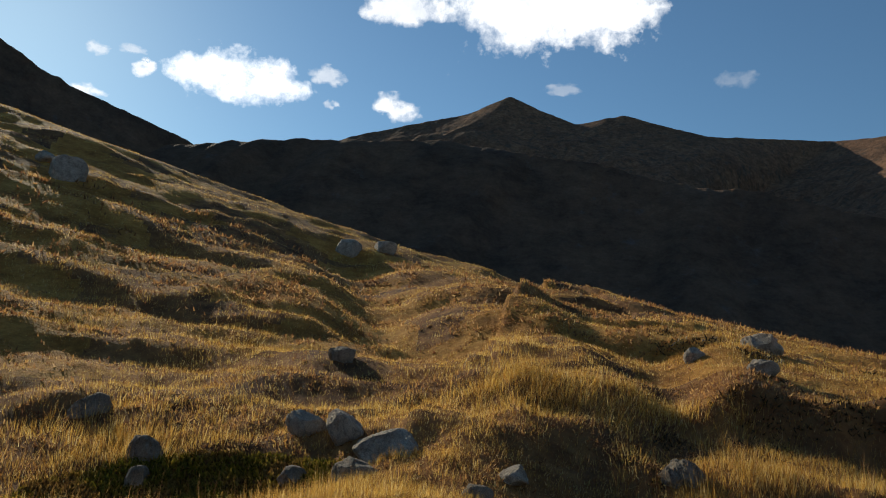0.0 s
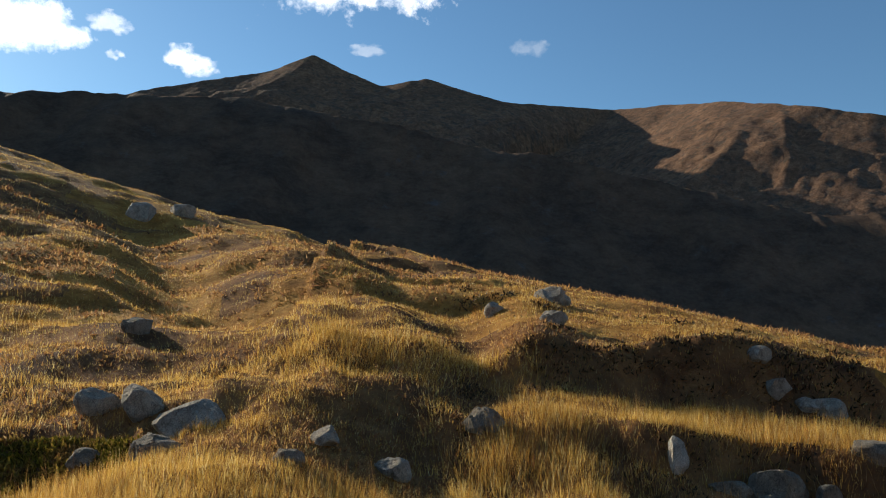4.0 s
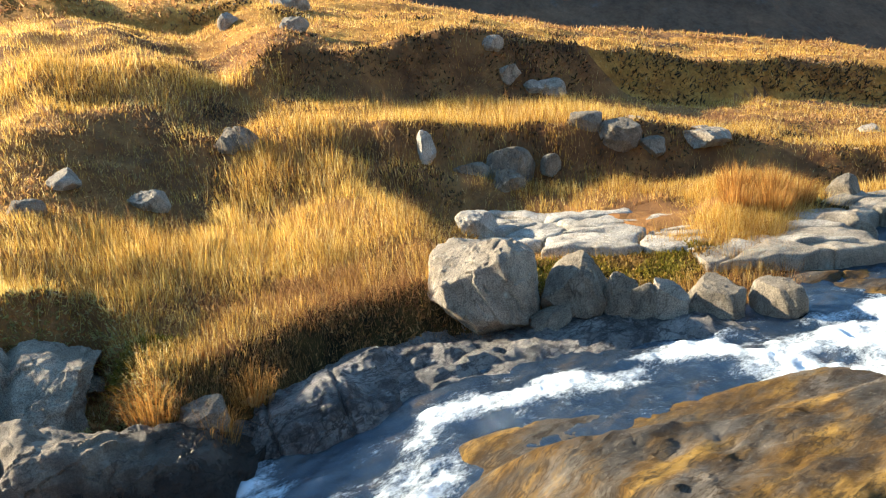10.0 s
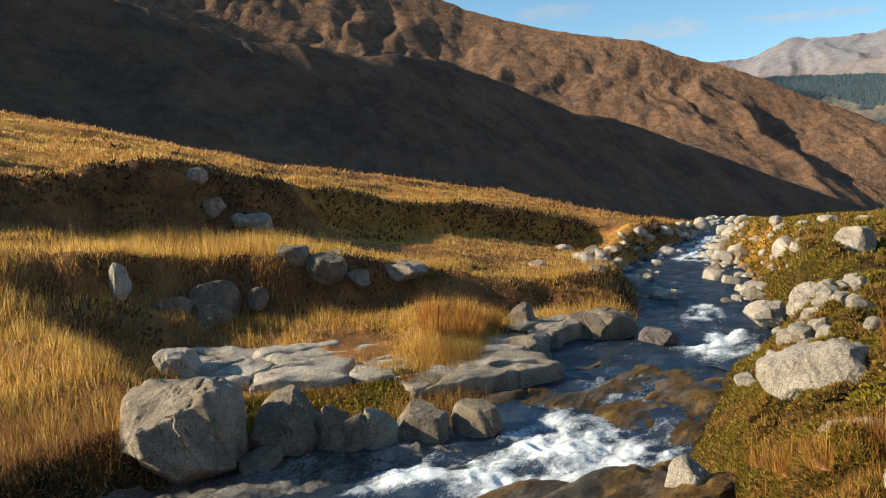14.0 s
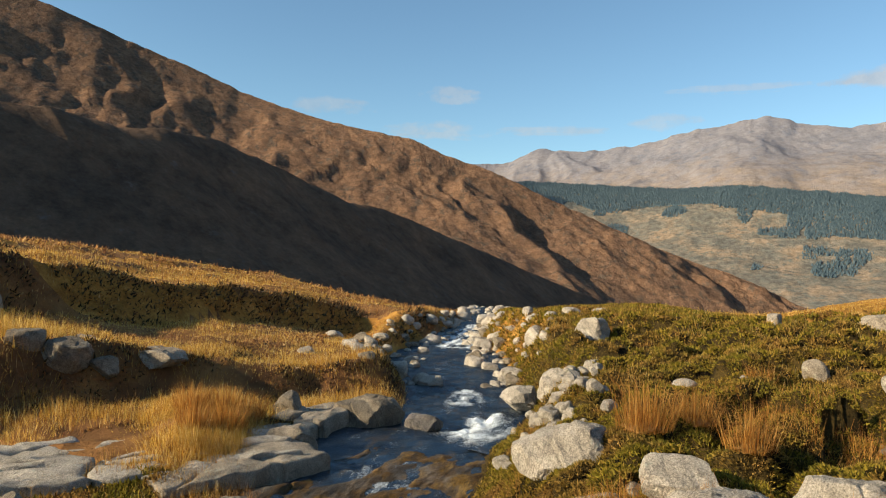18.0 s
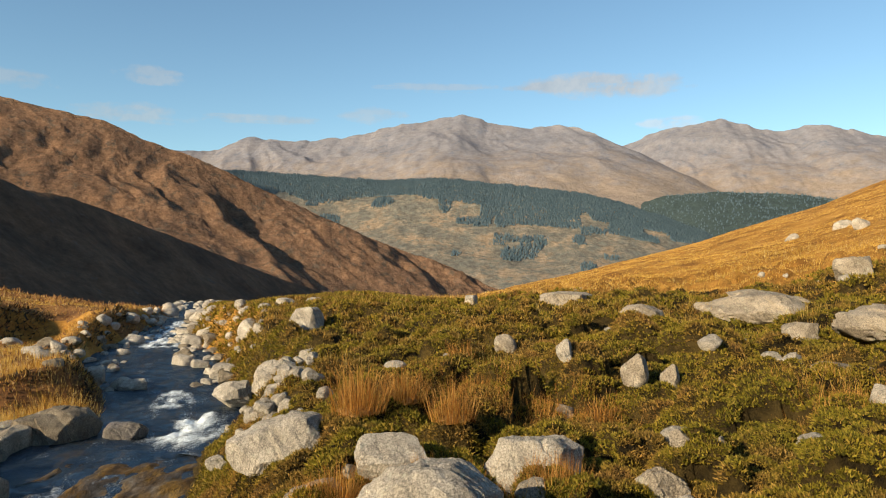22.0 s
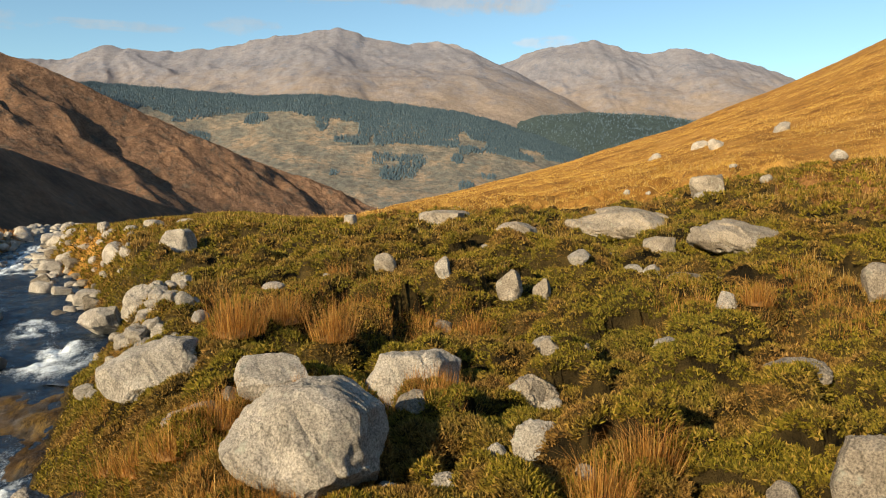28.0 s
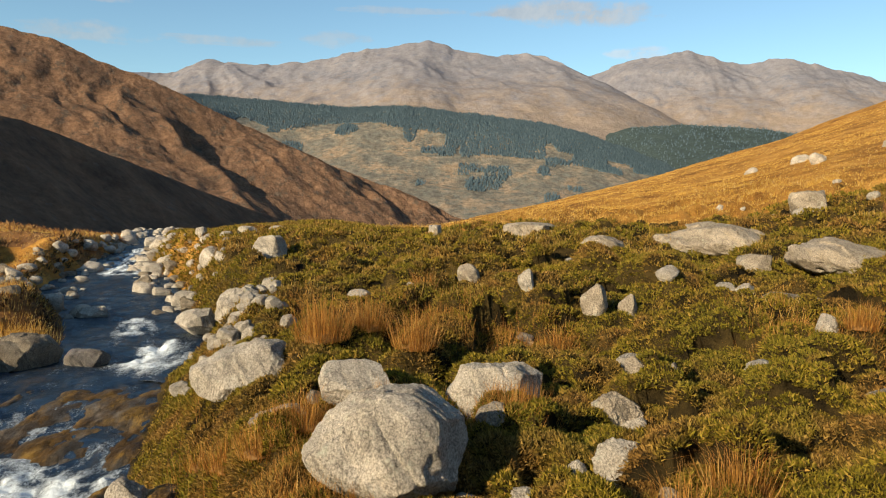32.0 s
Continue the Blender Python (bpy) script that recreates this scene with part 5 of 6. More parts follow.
calm = np.where(near_side, 0.4, 1.0)
BZ = bz - 0.16 + calm * 0.085 * layer + 0.03 * fbm(BX / 0.9 + BY / 1.6, BY / 0.4 + BX / 0.9, 5, 78, 0.55)
cr_ = ridged((BX + 0.6 * BY) / 1.1, (BY - 0.5 * BX) / 0.5, 2, 88)
BZ = BZ - np.where(near_side, 0.015, 0.05) * step(1.15, 1.4, cr_)
mid_reach = step(2.6, 3.3, BX) * (1 - step(6.2, 7.2, BX))
BZ = BZ + np.where(near_side, (0.26 * step(-0.45, 0.05, bd) + 0.16 * step(0.2, 1.2, bd)) * (1 - step(6.8, 9, BX)), 0.0)
BZ = BZ + mid_reach * (0.22 * step(0.05, 0.45, -qn) + 0.08 * step(0.35, 0.62, qn))
BZ = BZ + 0.185 * step(7.6, 8.6, BX) * (1 - step(10.8, 11.8, BX)) - 0.2 * step(11.0, 12.5, BX)
BZ = BZ - 0.2 * step(0.2, 0.7, -bd) * (1 - step(1.6, 2.6, BX))
# the far shelf stands just out of the water, broken in steps
shelf = step(1.4, 2.2, BX) * (1 - step(6.6, 7.6, BX)) * np.where(near_side, 0, np.clip((qn - 0.05) / 0.55, 0, 1))
strat_ = (BY - 0.35 * BX) / 0.2 + 1.5 * fbm(BX / 0.9, BY / 0.9, 3, 90)
strat_ = strat_ - np.floor(strat_)
fc_, fv_ = cells((BX + 0.4 * BY) / 0.55, (BY + 0.15 * fbm(BX, BY * 2, 2, 79)) / 0.26, 83)
BZ = BZ + shelf * (0.13 + 0.10 * np.clip((qn - 0.1) / 1.1, 0, 1) + 0.035 * (fv_ - 0.4) + 0.035 * strat_ * strat_ + 0.006 * fbm(BX / 0.2, BY / 0.1, 3, 89))
# broken layers on the near slab
nc_, nv_ = cells((BX + 0.5 * BY) / 0.7, (BY - 0.3 * BX + 0.2 * fbm(BX, BY * 2, 2, 92)) / 0.3, 93)
nb_ = ridged((BX + 0.4 * BY) / 0.8, (BY - 0.3 * BX) / 0.35, 3, 94)
dry = np.where(near_side, step(-0.35, 0.1, bd), 0.0) * (1 - step(6.8, 9, BX))
BZ = BZ + dry * (0.035 * (nv_ - 0.35) + 0.016 * fbm(BX / 0.45 + BY / 0.7, BY / 0.16 - BX / 0.4, 4, 95, 0.6) - 0.012 * nb_ + 0.02)
edge = np.minimum(bv, 1 - bv)[None, :]
BZ = BZ - 0.35 * (1 - step(0, 0.06, edge))
bed = from_arrays("bedrock", np.stack([BX, BY, BZ], -1).reshape(-1, 3), grid_faces(*BX.shape)[:, ::-1], M_BED)
bed.data.materials.append(M_SHELF)
where_ = (shelf > 0.35)[:-1, :-1].ravel()
bed.data.polygons.foreach_set("material_index", where_.astype(np.int32))
bed.data.set_sharp_from_angle(angle=radians(30))
tagged(bed, "smooth wet bedrock ledges under and beside the stream", "rock", kind="structure")

# ---------------------------------------------------------------- plants
def scatter(rng, n, a0, a1, r0, r1):
    """Places with an even spread by angle and by the logarithm of distance."""
    a = np.radians(rng.uniform(a0, a1, n))
    u = rng.rand(n)
    r = r0 * (r1 / r0) ** u
    return r * np.sin(a), r * np.cos(a), r


def clear(x, y, margin=0.0, share=0.85):
    ok = np.ones(x.shape, bool)
    for cx, cy, rad in TAKEN:
        ok &= (x - cx) ** 2 + (y - cy) ** 2 > (rad * share + margin) ** 2
    return ok


def blades(x, y, z, height, width, lean, rng, joints=True, out=None):
    """Vertices and triangles of bent blades."""
    n = len(x)
    a = rng.uniform(0, 2 * np.pi, n)
    b = rng.uniform(0, 2 * np.pi, n) if out is None else out + rng.normal(size=n) * 0.5
    sx, sy = np.cos(a) * width / 2, np.sin(a) * width / 2
    lx, ly = np.cos(b) * lean * height, np.sin(b) * lean * height
    root = np.stack([x, y, z - 0.03], -1)
    sidev = np.stack([sx, sy, np.zeros(n)], -1)
    tip = root + np.stack([lx, ly, height * np.sqrt(np.maximum(1 - lean ** 2, 0.1))], -1)
    if not joints:
        v = np.stack([root - sidev, root + sidev, tip], 1)
        f = np.arange(n)[:, None] * 3 + np.array([[0, 1, 2]])
        return v.reshape(-1, 3), f
    midp = root + np.stack([lx * 0.3, ly * 0.3, height * 0.6], -1)
    v = np.stack([root - sidev, root + sidev, midp - sidev * 0.7, midp + sidev * 0.7, tip], 1)
    f = (np.arange(n)[:, None, None] * 5 + np.array([[0, 1, 3], [0, 3, 2], [2, 3, 4]])[None]).reshape(-1, 3)
    return v.reshape(-1, 3), f


def grass(label, seed, clumps, per, a0, a1, r0, r1, tall, keep, joints, broad=1.0, material=None):
    rng = np.random.RandomState(seed)
    cx, cy, r = scatter(rng, clumps, a0, a1, r0, r1)
    d, side, zw = stream_at(cx, cy)
    k = keep(cx, cy, d, side, r, rng) & clear(cx, cy, 0.0, 0.62)
    cx, cy, r = cx[k], cy[k], r[k]
    size = rng.uniform(0.6, 1.25, len(cx)) * (0.75 + 0.45 * vnoise(cx / 2.3, cy / 2.3, 91))
    ox, oy = rng.normal(size=(2, len(cx) * per)) * np.repeat((0.05 + 0.010 * r) * rng.uniform(0.6, 1.5, len(cx)), per)
    x, y = np.repeat(cx, per) + ox, np.repeat(cy, per) + oy
    rr_, sz = np.repeat(r, per), np.repeat(size, per)
    z = ground(x, y)
    h = tall * sz * rng.uniform(0.55, 1.1, len(x))
    w = broad * np.maximum(0.0045, rr_ * 0.00066) * rng.uniform(0.7, 1.3, len(x))
    fan = np.minimum(np.hypot(ox, oy) / np.repeat(0.10 + 0.02 * r, per), 1)
    v, f = blades(x, y, z, h * (1.1 - 0.35 * fan), w, np.clip(0.06 + 0.6 * fan * rng.uniform(0.4, 1.2, len(x)) + (rng.rand(len(x)) < 0.12) * 0.3, 0, 0.9), rng, joints, np.arctan2(oy, ox))
    ob = from_arrays("grass", v, f, material or M_GRASS, smooth=False)
    return tagged(ob, label, "grass", kind="stuff")


def brown_patch(x, y):
    return vnoise(x / 2.4, y / 1.5, 69) + 0.3 * vnoise(x / 8, y / 4.5, 70)


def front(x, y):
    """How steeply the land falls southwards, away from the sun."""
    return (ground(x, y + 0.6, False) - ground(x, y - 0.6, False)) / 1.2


def thinned(x, y, r):
    """Where brown dead heather takes the place of the grass."""
    t = brown_patch(x, y) + 0.62 * vnoise(x / 0.9, y / 0.6, 72) + 0.9 * np.clip(front(x, y) - 0.36, 0, 0.6) * step(8, 12, r) - 0.35 * step(14, 22, r)
    t = t - 0.9 * np.exp(-((x - 13.0) / 3.2) ** 2 - ((y - 8.0) / 2.5) ** 2)
    # extra brown heather left of the perched boulder darkens it in place of shade
    return t + 0.8 * np.exp(-((x - 3.6) / 1.1) ** 2 - ((y - 6.5) / 0.5) ** 2)


def boulder_shade(x, y):
    """Beside the perched boulder, where bare dark ground instead of grass stands for shade."""
    return ((x - 3.8) / 1.15) ** 2 + ((y - 6.35) / 0.5) ** 2 + 0.4 * vnoise(x / 0.4, y / 0.4, 79) < 1


def green_heath(x, y):
    """Olive heather between the boulders and the pale ledge, and at the sloping slab."""
    e = 0.25 * vnoise(x / 0.4, y / 0.4, 78)
    return (((x - 6.75) / 1.5) ** 2 + ((y - 6.25 + 0.5 * (x - 6.5)) / 0.55) ** 2 + e < 1) | (((x - 1.3) / 0.38) ** 2 + ((y - 7.0) / 0.28) ** 2 + e < 1) | (((x + 0.9) / 0.5) ** 2 + ((y - 8.45) / 0.3) ** 2 + e < 1)


def on_far_bank(x, y, d, side, r, rng):
    thin = thinned(x, y, r)
    bushes = (x < 1.0) & (d < 2.3) & (x > -6)
    return (side > 0) & (d > 0.28 + 0.6 * ((x > 0.7) & (x < 4.5))) & ~bushes & ~green_heath(x, y) & (~boulder_shade(x, y) | (rng.rand(len(x)) < 0.12)) & (dark_hollow(x, y) < 0.4) & (~bench_front(x, y) | (rng.rand(len(x)) < 0.42)) & ((thin < 0.3) | (rng.rand(len(x)) < 0.3))


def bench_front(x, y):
    """Where the fronts of the two benches face away from the sun; their shade is coloured in."""
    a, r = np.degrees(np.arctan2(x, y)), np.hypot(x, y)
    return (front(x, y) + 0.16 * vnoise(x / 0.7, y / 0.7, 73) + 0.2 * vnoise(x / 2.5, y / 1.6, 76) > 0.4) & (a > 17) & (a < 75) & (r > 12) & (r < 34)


def dark_hollow(x, y):
    return np.exp(-((x + 3.6) / 2.6) ** 2 - ((y - 11.8) / 1.5) ** 2)


def on_gold_slope(x, y, d, side, r, rng):
    return (side < 0) & (d > 9) & (r > 17 + 3 * vnoise(x / 5, y / 5, 67))


def underfoot(x, y, d, side, r, rng):
    return (side < 0) & (d > 1.7) & (x < 3.2) & (r > 0.7) & ((x < 1.5) | (y < 0.5))


def on_bank(x, y, d, side, r, rng):
    return (side > 0) & (d > 0.02) & (d < 1.7) & (x > 0.7) & (x < 9.5) & ~green_heath(x, y) & (~boulder_shade(x, y) | (rng.rand(len(x)) < 0.2))


def in_heather(x, y, d, side, r, rng):
    return (side < 0) & (d > 0.8) & (x > 3.0) & (vnoise(x / 1.3, y / 1.3, 61) + 0.4 * vnoise(x / 5, y / 5, 62) > 0.4 - 0.45 * step(9, 16, r))


grass("tall golden dry moor grass on the stream bank", 11, 10000, 42, -36, 82, 5.2, 17, 0.36, on_far_bank, False, 1.1)
grass("golden tussock grass over the hillside", 12, 24000, 18, -40, 84, 14, 115, 0.22, on_far_bank, False, 0.95)
grass("short golden grass on the sunny slope", 13, 26000, 12, 84, 146, 16, 110, 0.12, on_gold_slope, False, 1.1, M_GOLD)
grass("sparse reddish reed stems in the meadow", 17, 3200, 5, -34, 60, 5.8, 16, 0.62, on_far_bank, False, 0.8, M_BROWN)
grass("short tawny turf on the near bank", 16, 1500, 22, -180, 180, 0.7, 9, 0.12, underfoot, False, 1.5)
grass("brown dead grass drooping over the bank", 15, 7500, 34, 2, 70, 5.2, 9.5, 0.26, on_bank, False, 1.0, M_BROWN)
grass("dense golden grass on the island by the ledge", 18, 3000, 34, 50, 66, 10.2, 13.2, 0.27, lambda x, y, d, side, r, rng: (side > 0) & (d > 0.1) & ((((x - 9.9) * 0.82 + (y - 6.1) * 0.57) / 1.3) ** 2 + (((y - 6.1) * 0.82 - (x - 9.9) * 0.57) / 0.85) ** 2 < 1), False, 1.0)
grass("tufts of tawny grass among the heather", 14, 4500, 24, 70, 146, 3.4, 10, 0.27, in_heather, False, 1.0, M_TAWNY)
grass("pale golden grass between the farther heather", 19, 9000, 20, 72, 146, 9, 34, 0.24, in_heather, False, 1.0)


def heather(label, seed, m, a0, a1, r0, r1, keep, leaf, material=None):
    """Short sprigs over the cushions of the ground."""
    rng = np.random.RandomState(seed)
    x, y, r = scatter(rng, m, a0, a1, r0, r1)
    d, side, zw = stream_at(x, y)
    k = keep(x, y, d, side, r, rng) & clear(x, y, 0.0, 0.45)
    if material is None:
        # bare hollows between the cushions
        k &= ground(x, y) - ground(x, y, False) > -0.42 + 0.16 * rng.rand(len(x))
    x, y, r = x[k], y[k], r[k]
    z = ground(x, y)
    e = 0.05
    gx, gy = (ground(x + e, y) - z) / e, (ground(x, y + e) - z) / e
    if material is None:
        x, y, r, z, gx, gy = (np.repeat(q, 3) for q in (x, y, r, z, gx, gy))
        spread = 0.6 * leaf * np.maximum(1, r / 9)
        x, y = x + spread * rng.normal(size=len(x)), y + spread * rng.normal(size=len(x))
        z = z + 0.4 * spread * rng.rand(len(x))
    m = len(x)
    out = np.stack([-gx * 0.6, -gy * 0.6, np.ones(m)], -1) + rng.normal(size=(m, 3)) * (0.75 if material is None else 0.9)
    out /= np.linalg.norm(out, axis=1)[:, None]
    sd = np.cross(out, rng.normal(size=(m, 3)))
    sd /= np.linalg.norm(sd, axis=1)[:, None]
    s = (leaf * np.maximum(1, r / (9 if material is None else 13)) * rng.uniform(0.5, 1.7, m))[:, None]
    thin = 0.23 if material is None else 0.2
    p = np.stack([x, y, z - 0.012], -1)
    v = np.stack([p - sd * s * thin, p + sd * s * thin, p + out * s], 1).reshape(-1, 3)
    ob = from_arrays("heather", v, np.arange(m * 3).reshape(-1, 3), material or M_HEATHER, smooth=False)
    return tagged(ob, label, "heather", kind="stuff")


def near_heather(x, y, d, side, r, rng):
    return (side < 0) & (d > 0.12 + 1.4 * (1 - step(4, 7, x))) & (x > 2.2) & (r < 20 + 3 * vnoise(x / 6, y / 6, 66) + 14 * (1 - step(92, 102, np.degrees(np.arctan2(x, y))))) & ((vnoise(x / 1.3, y / 1.3, 61) + 0.4 * vnoise(x / 5, y / 5, 62) < 0.8) | (rng.rand(len(x)) < 0.6))


def far_heather(x, y, d, side, r, rng):
    return (side > 0) & (d > 0.4) & (x < 1.2 + 0.5 * vnoise(x, y, 3)) & (x > -6) & (d < 2.6)


def patch_heather(x, y, d, side, r, rng):
    thin = thinned(x, y, r)
    return (side > 0) & (d > 0.2) & ((thin > 0.22) | (rng.rand(len(x)) < 0.12))


heather("dense low olive-green heather on the bank", 21, 540000, 64, 146, 2.8, 13, near_heather, 0.027)
heather("olive-green heather over the terrace", 22, 200000, 72, 146, 12, 34, near_heather, 0.031)
heather("grey-green heather bushes above the rocks", 23, 130000, -36, 14, 5.2, 10, far_heather, 0.045, M_BUSH)
heather("dark heather round the boulders in the hollow", 25, 60000, -34, 2, 8.5, 15, lambda x, y, d, side, r, rng: (side > 0) & (dark_hollow(x, y) > 0.36), 0.05)
heather("heather with shade in its dark colour over the bench fronts", 26, 90000, 16, 76, 12, 34, lambda x, y, d, side, r, rng: (side > 0) & (d > 0.2) & bench_front(x, y) & (vnoise(x / 1.1, y / 0.8, 74) > -0.35), 0.065, M_SHADE_HEATH)
heather("olive heather between the boulders and the pale ledge", 27, 70000, -8, 62, 6.5, 10.5, lambda x, y, d, side, r, rng: (side > 0) & (d > 0.1) & green_heath(x, y), 0.05)
heather("brown dead heather patches on the hillside", 24, 300000, -40, 84, 5.5, 60, patch_heather, 0.06, M_BROWN)


def tussock(x, y, size, blades_n, seed, label):
    """A tuft of grass: a mat of dead leaves and the standing blades."""
    rng = np.random.RandomState(seed)
    blades_n = int(blades_n * 1.5)
    root = new("grass_tussock")
    z0 = float(ground(np.array([x]), np.array([y]))[0])
    root.location = (x, y, z0)
    tagged(root, label, "grass", "grass tussocks")
    v, fc = BALLS[3]
    mat_v = v * np.array([size * 0.3, size * 0.3, size * 0.07]) * (1 + 0.25 * fbm(v[:, 0] * 3 + seed, v[:, 1] * 3 + v[:, 2], 3, seed))[:, None]
    from_arrays("thatch", mat_v, fc, M_BROWN, root)
    a, rad = rng.uniform(0, 2 * np.pi, blades_n), size * 0.45 * rng.rand(blades_n) ** 0.7
    bx, by = rad * np.cos(a), rad * np.sin(a)
    dist = math.hypot(x, y)
    bv, bf = blades(bx, by, np.zeros(blades_n) + size * 0.04, size * rng.uniform(0.25, 1.0, blades_n) ** 1.2, np.maximum(0.0035, dist * 0.00055) * rng.uniform(0.7, 1.3, blades_n), np.clip(rad / size * 1.6 + rng.normal(size=blades_n) * 0.3, 0.03, 0.92), rng, True, a)
    from_arrays("tuft", bv, bf, M_TAWNY, root, smooth=False)
    return root


for x_, y_, sz_, nb_, words in (
        (7.2, -0.25, 0.62, 420, "tall orange grass tussock in the heather"), (7.6, -0.75, 0.5, 300, "orange grass tussock in the heather"), (6.9, -1.15, 0.5, 320, "orange grass tussock beside a boulder"),
        (5.3, 0.5, 0.34, 220, "tawny grass tussock on the bank edge"), (6.0, 0.75, 0.3, 180, "tawny grass tussock on the bank edge"), (5.2, -0.05, 0.36, 260, "tawny grass tussock beside a boulder"),
        (4.9, 0.25, 0.3, 200, "tawny grass tussock beside a boulder"), (7.6, -2.9, 0.36, 200, "tawny grass tussock in the heather"), (3.6, -2.5, 0.42, 300, "reddish grass tussock in the heather"),
        (3.3, -2.0, 0.4, 280, "reddish grass tussock in the heather"), (6.2, -5.6, 0.36, 200, "pale grass tussock beside a stone"), (9.6, -1.7, 0.4, 200, "orange grass tussock in the heather"),
        (9.9, 5.75, 0.62, 420, "golden grass tussock beside the stream"), (10.4, 6.1, 0.62, 420, "golden grass tussock beside the stream"), (10.9, 5.9, 0.55, 360, "golden grass tussock beside the stream"),
        (10.1, 6.5, 0.55, 360, "golden grass tussock beside the stream"), (9.4, 6.0, 0.5, 320, "golden grass tussock beside the stream"), (1.5, 5.95, 0.5, 420, "brown drooping grass tussock over the water"),
        (1.1, 6.25, 0.5, 420, "brown drooping grass tussock over the water"), (2.0, 6.2, 0.45, 360, "brown drooping grass tussock over the water"), (0.8, 5.95, 0.4, 320, "brown drooping grass tussock over the water")):
    tussock(x_, y_, sz_, nb_, int(x_ * 100) % 97 + 3, words)

# ---------------------------------------------------------------- far woods and sky
def conifers(label, source, seed, n, keep):
    """Many small conifers standing on a far hill."""
    rng = np.random.RandomState(seed)
    a, v, X, Y, Z = SURFACE[source]
    i, j = rng.randint(0, len(a) - 1, n * 6), rng.randint(0, len(v) - 1, n * 6)
    k = keep(a[i], v[j]) & (v[j] > -0.05)
    i, j = i[k][:n], j[k][:n]
    fu, fv = rng.rand(len(i)), rng.rand(len(i))
    P = np.stack([X, Y, Z], -1)
    p = P[i, j] * ((1 - fu) * (1 - fv))[:, None] + P[i + 1, j] * (fu * (1 - fv))[:, None] + P[i, j + 1] * ((1 - fu) * fv)[:, None] + P[i + 1, j + 1] * (fu * fv)[:, None]
    h, w = rng.uniform(5, 9.5, len(p)), rng.uniform(1.7, 2.8, len(p))
    ring = np.linspace(0, 2 * np.pi, 5, endpoint=False)
    base = p[:, None, :] + np.stack([np.cos(ring)[None] * w[:, None], np.sin(ring)[None] * w[:, None], np.zeros((len(p), 5))], -1)
    tip = p + np.stack([0 * h, 0 * h, h], -1)
    verts = np.concatenate([base, tip[:, None, :]], 1).reshape(-1, 3)
    f = (np.arange(len(p))[:, None, None] * 6 + np.array([[q, (q + 1) % 5, 5] for q in range(5)])[None]).reshape(-1, 3)
    return tagged(from_arrays("conifer_forest", verts, f, M_HAZED_SPRUCE, smooth=False), label, "forest", kind="stuff")


# spruce green pushed to blue, a haze tint held in the base colour
M_HAZED_SPRUCE = blade_material("hazed_spruce", [(0.0, (0.05, 0.082, 0.1)), (0.5, (0.065, 0.105, 0.125)), (1.0, (0.09, 0.13, 0.145))], 0.1)
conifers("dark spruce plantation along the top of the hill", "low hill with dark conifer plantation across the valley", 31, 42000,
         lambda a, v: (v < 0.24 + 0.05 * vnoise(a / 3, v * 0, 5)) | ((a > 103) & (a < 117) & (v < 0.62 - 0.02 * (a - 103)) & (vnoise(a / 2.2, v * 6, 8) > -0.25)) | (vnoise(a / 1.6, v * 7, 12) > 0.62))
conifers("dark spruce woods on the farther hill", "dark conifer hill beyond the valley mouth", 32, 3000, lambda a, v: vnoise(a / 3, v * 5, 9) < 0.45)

M_CLOUD = bpy.data.materials.new("cloud")
M_CLOUD.use_nodes = True
nt = M_CLOUD.node_tree
nt.nodes.remove(nt.nodes["Principled BSDF"])
em, tr, ms = nt.nodes.new("ShaderNodeEmission"), nt.nodes.new("ShaderNodeBsdfTransparent"), nt.nodes.new("ShaderNodeMixShader")
body = attr(nt, "body")
puff = tex_noise(nt, 0.006, 8, 0.68)
ad = nt.nodes.new("ShaderNodeMath")
ad.operation = "ADD"
nt.links.new(body, ad.inputs[0]), nt.links.new(puff, ad.inputs[1])
alpha = ramp(nt, ad.outputs[0], [(0.66, (0, 0, 0)), (0.86, (0.55, 0.55, 0.55)), (1.0, (1, 1, 1))])
den = nt.nodes.new("ShaderNodeMath")
den.operation = "MULTIPLY"
nt.links.new(alpha, den.inputs[0]), nt.links.new(attr(nt, "thick"), den.inputs[1])
nt.links.new(ramp(nt, puff, [(0.35, (0.75, 0.77, 0.8)), (0.6, (1, 0.99, 0.96))]), em.inputs["Color"])
nt.links.new(attr(nt, "glow"), em.inputs["Strength"])
nt.links.new(den.outputs[0], ms.inputs[0]), nt.links.new(tr.outputs[0], ms.inputs[1]), nt.links.new(em.outputs[0], ms.inputs[2])
nt.links.new(ms.outputs[0], nt.nodes["Material Output"].inputs["Surface"])


def cloud(az0, el0, wide, high, thick, glow, label, seed):
    """A soft cloud on the sky's vault, 4.7 km off, sizes in degrees."""
    nu, nv = 40, 20
    u, v = np.meshgrid(np.linspace(-1, 1, nu), np.linspace(-1, 1, nv), indexing="ij")
    a, e = np.radians(az0 + u * wide / 2), np.radians(el0 + v * high / 2)
    P = 4700 * np.stack([np.sin(a) * np.cos(e), np.cos(a) * np.cos(e), np.sin(e)], -1)
    ob = from_arrays("cloud", P.reshape(-1, 3), grid_faces(nu, nv), M_CLOUD)
    rad = np.sqrt(u ** 2 + v ** 2)
    vals = {"body": 0.58 - 0.8 * rad ** 2 + 0.22 * fbm(u * 2.2 + seed, v * 2.2, 4, seed), "thick": np.full(u.shape, thick), "glow": np.full(u.shape, glow)}
    vals["body"][rad > 1] = -1
    for key, val in vals.items():
        ob.data.attributes.new(key, "FLOAT", "POINT").data.foreach_set("value", val.astype(np.float32).ravel())
    return tagged(ob, label, "cloud", "clouds", kind="structure")


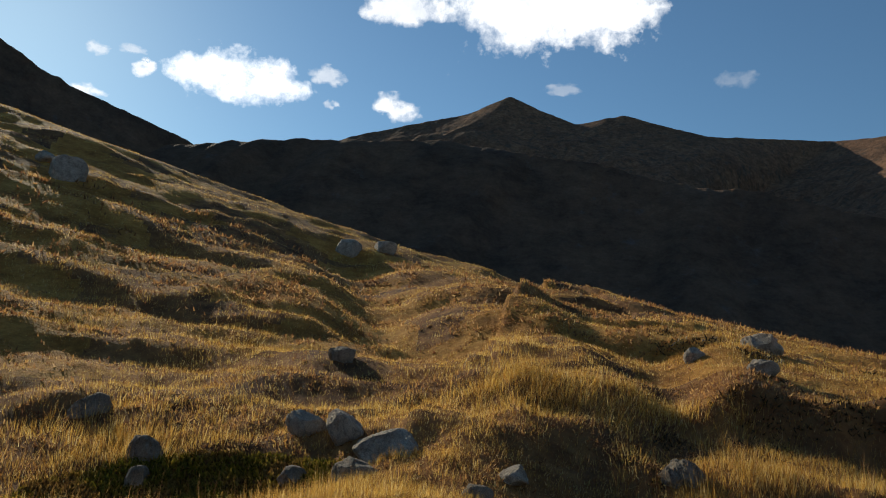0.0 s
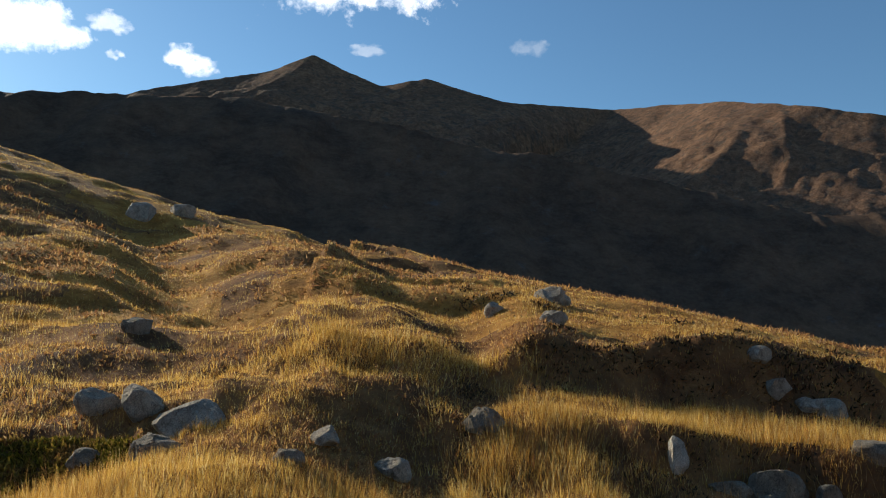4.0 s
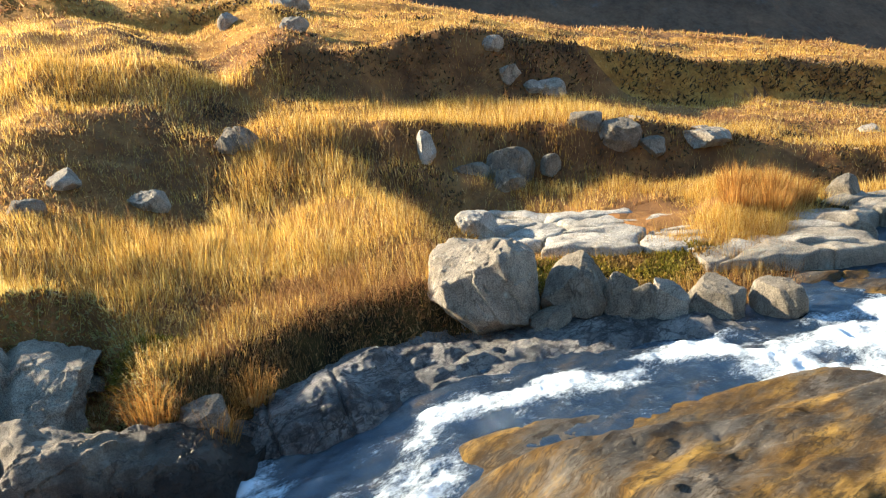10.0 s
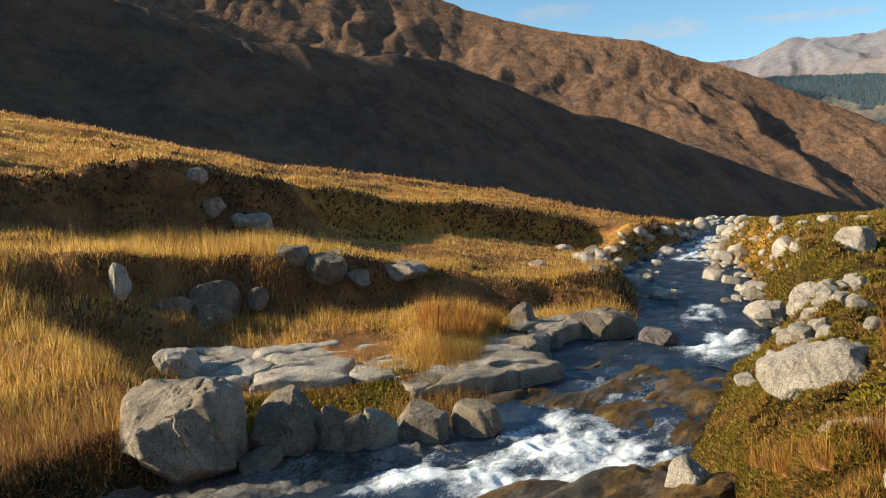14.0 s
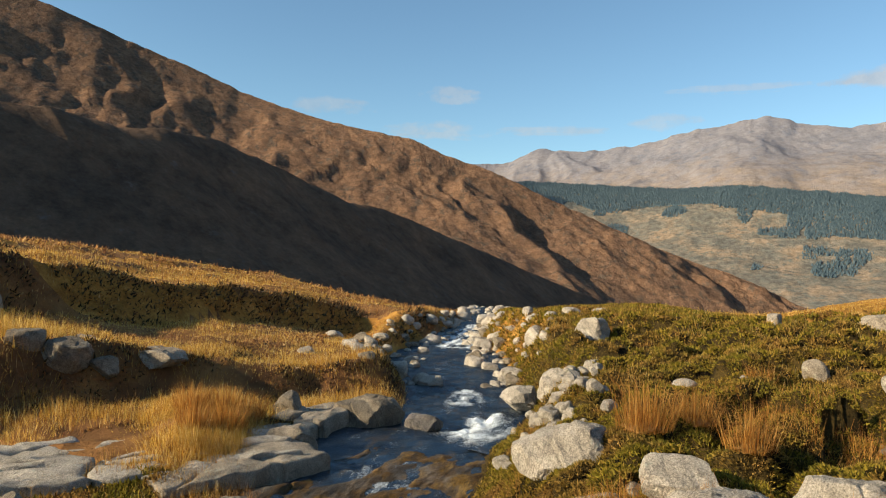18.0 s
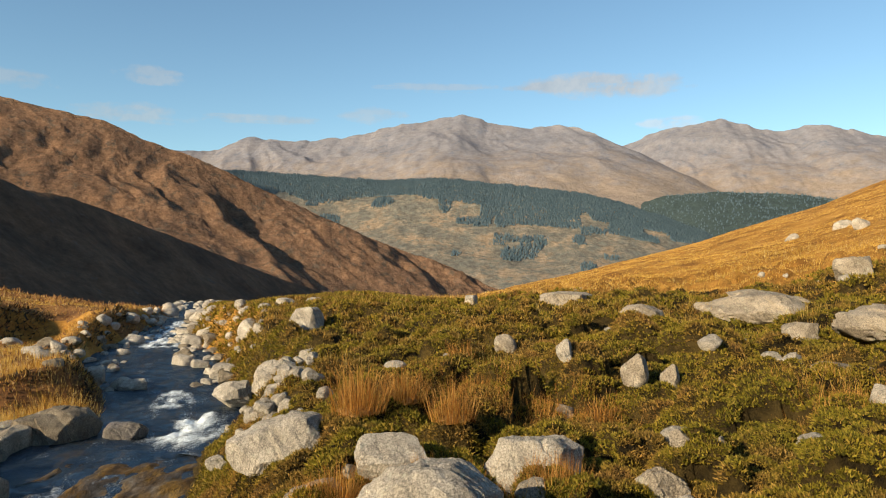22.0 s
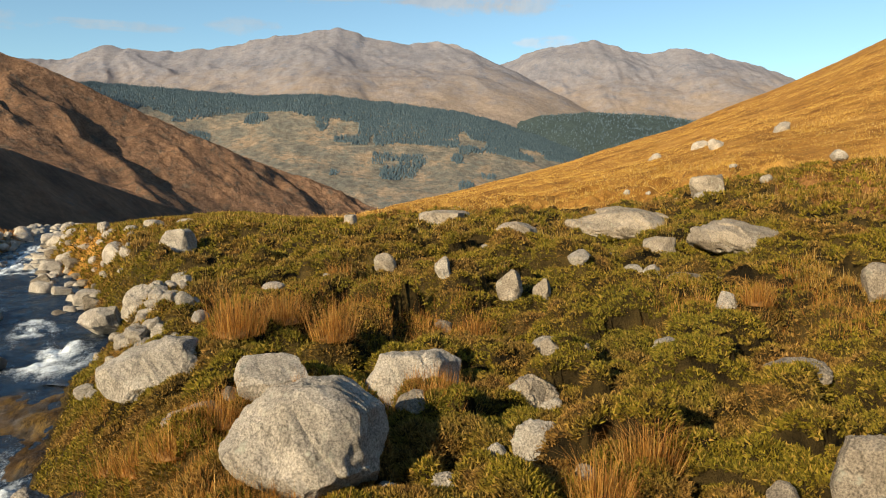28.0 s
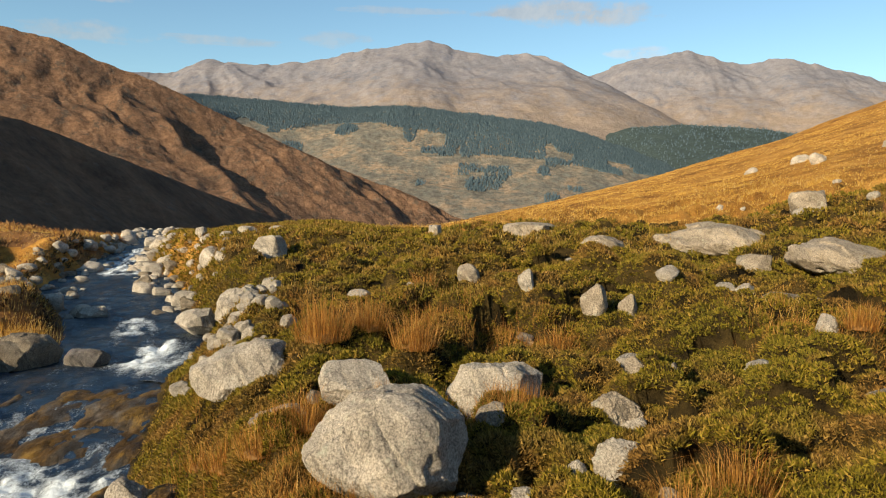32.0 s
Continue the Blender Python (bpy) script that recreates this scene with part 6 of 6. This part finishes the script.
cloud(-17.7, 20.3, 14.5, 6.6, 1.0, 1.7, "bright white cumulus cloud", 1)
cloud(5.0, 28.2, 28, 12.5, 1.0, 1.5, "large bright cumulus cloud", 2)
cloud(10.5, 28.5, 18, 8.5, 1.0, 1.5, "bright top of a cumulus cloud", 12)
cloud(-5.5, 27.6, 11, 3.6, 0.85, 1.4, "ragged white cloud", 5)
cloud(-4.9, 20.3, 6.0, 3.0, 0.95, 1.4, "small white cloud", 3)
cloud(-24.7, 19.7, 2.6, 1.8, 0.8, 1.4, "small white cloud", 4)
cloud(-25.9, 20.7, 3.0, 1.3, 0.5, 1.3, "wisp of white cloud", 10)
cloud(-28.1, 20.2, 2.6, 1.5, 0.6, 1.3, "wisp of white cloud", 11)
cloud(-28.2, 17.2, 3.4, 1.5, 0.8, 1.4, "small white cloud", 13)
cloud(-11.0, 21.8, 3.8, 2.2, 0.55, 1.3, "wisp of white cloud", 14)
cloud(-10.3, 19.8, 1.8, 1.1, 0.5, 1.3, "wisp of white cloud", 15)
cloud(8.6, 22.7, 4.2, 1.4, 0.3, 1.1, "faint wisp of cloud", 16)
cloud(22.2, 23.4, 4.5, 2.0, 0.2, 1.0, "faint wisp of cloud", 17)
cloud(109.5, 13.6, 15, 2.6, 0.6, 0.36, "long grey cloud bank", 6)
cloud(114.5, 13.4, 9, 2.4, 0.5, 0.36, "grey cloud bank", 18)
cloud(98.6, 13.7, 12, 1.0, 0.3, 0.36, "thin streak of grey cloud", 7)
cloud(76.5, 13.5, 7, 1.8, 0.3, 0.36, "thin streak of grey cloud", 8)
cloud(67.0, 12.3, 9, 2.0, 0.28, 0.36, "thin streak of grey cloud", 9)
cloud(84.5, 10.9, 12, 1.2, 0.35, 0.36, "thin streak of grey cloud", 19)
cloud(75.4, 10.8, 12, 2.0, 0.35, 0.36, "thin streak of grey cloud", 20)
cloud(92.9, 11.5, 8, 1.8, 0.3, 0.36, "thin streak of grey cloud", 21)
cloud(116.5, 10.6, 8, 1.6, 0.4, 0.5, "pale cloud behind the far tops", 22)
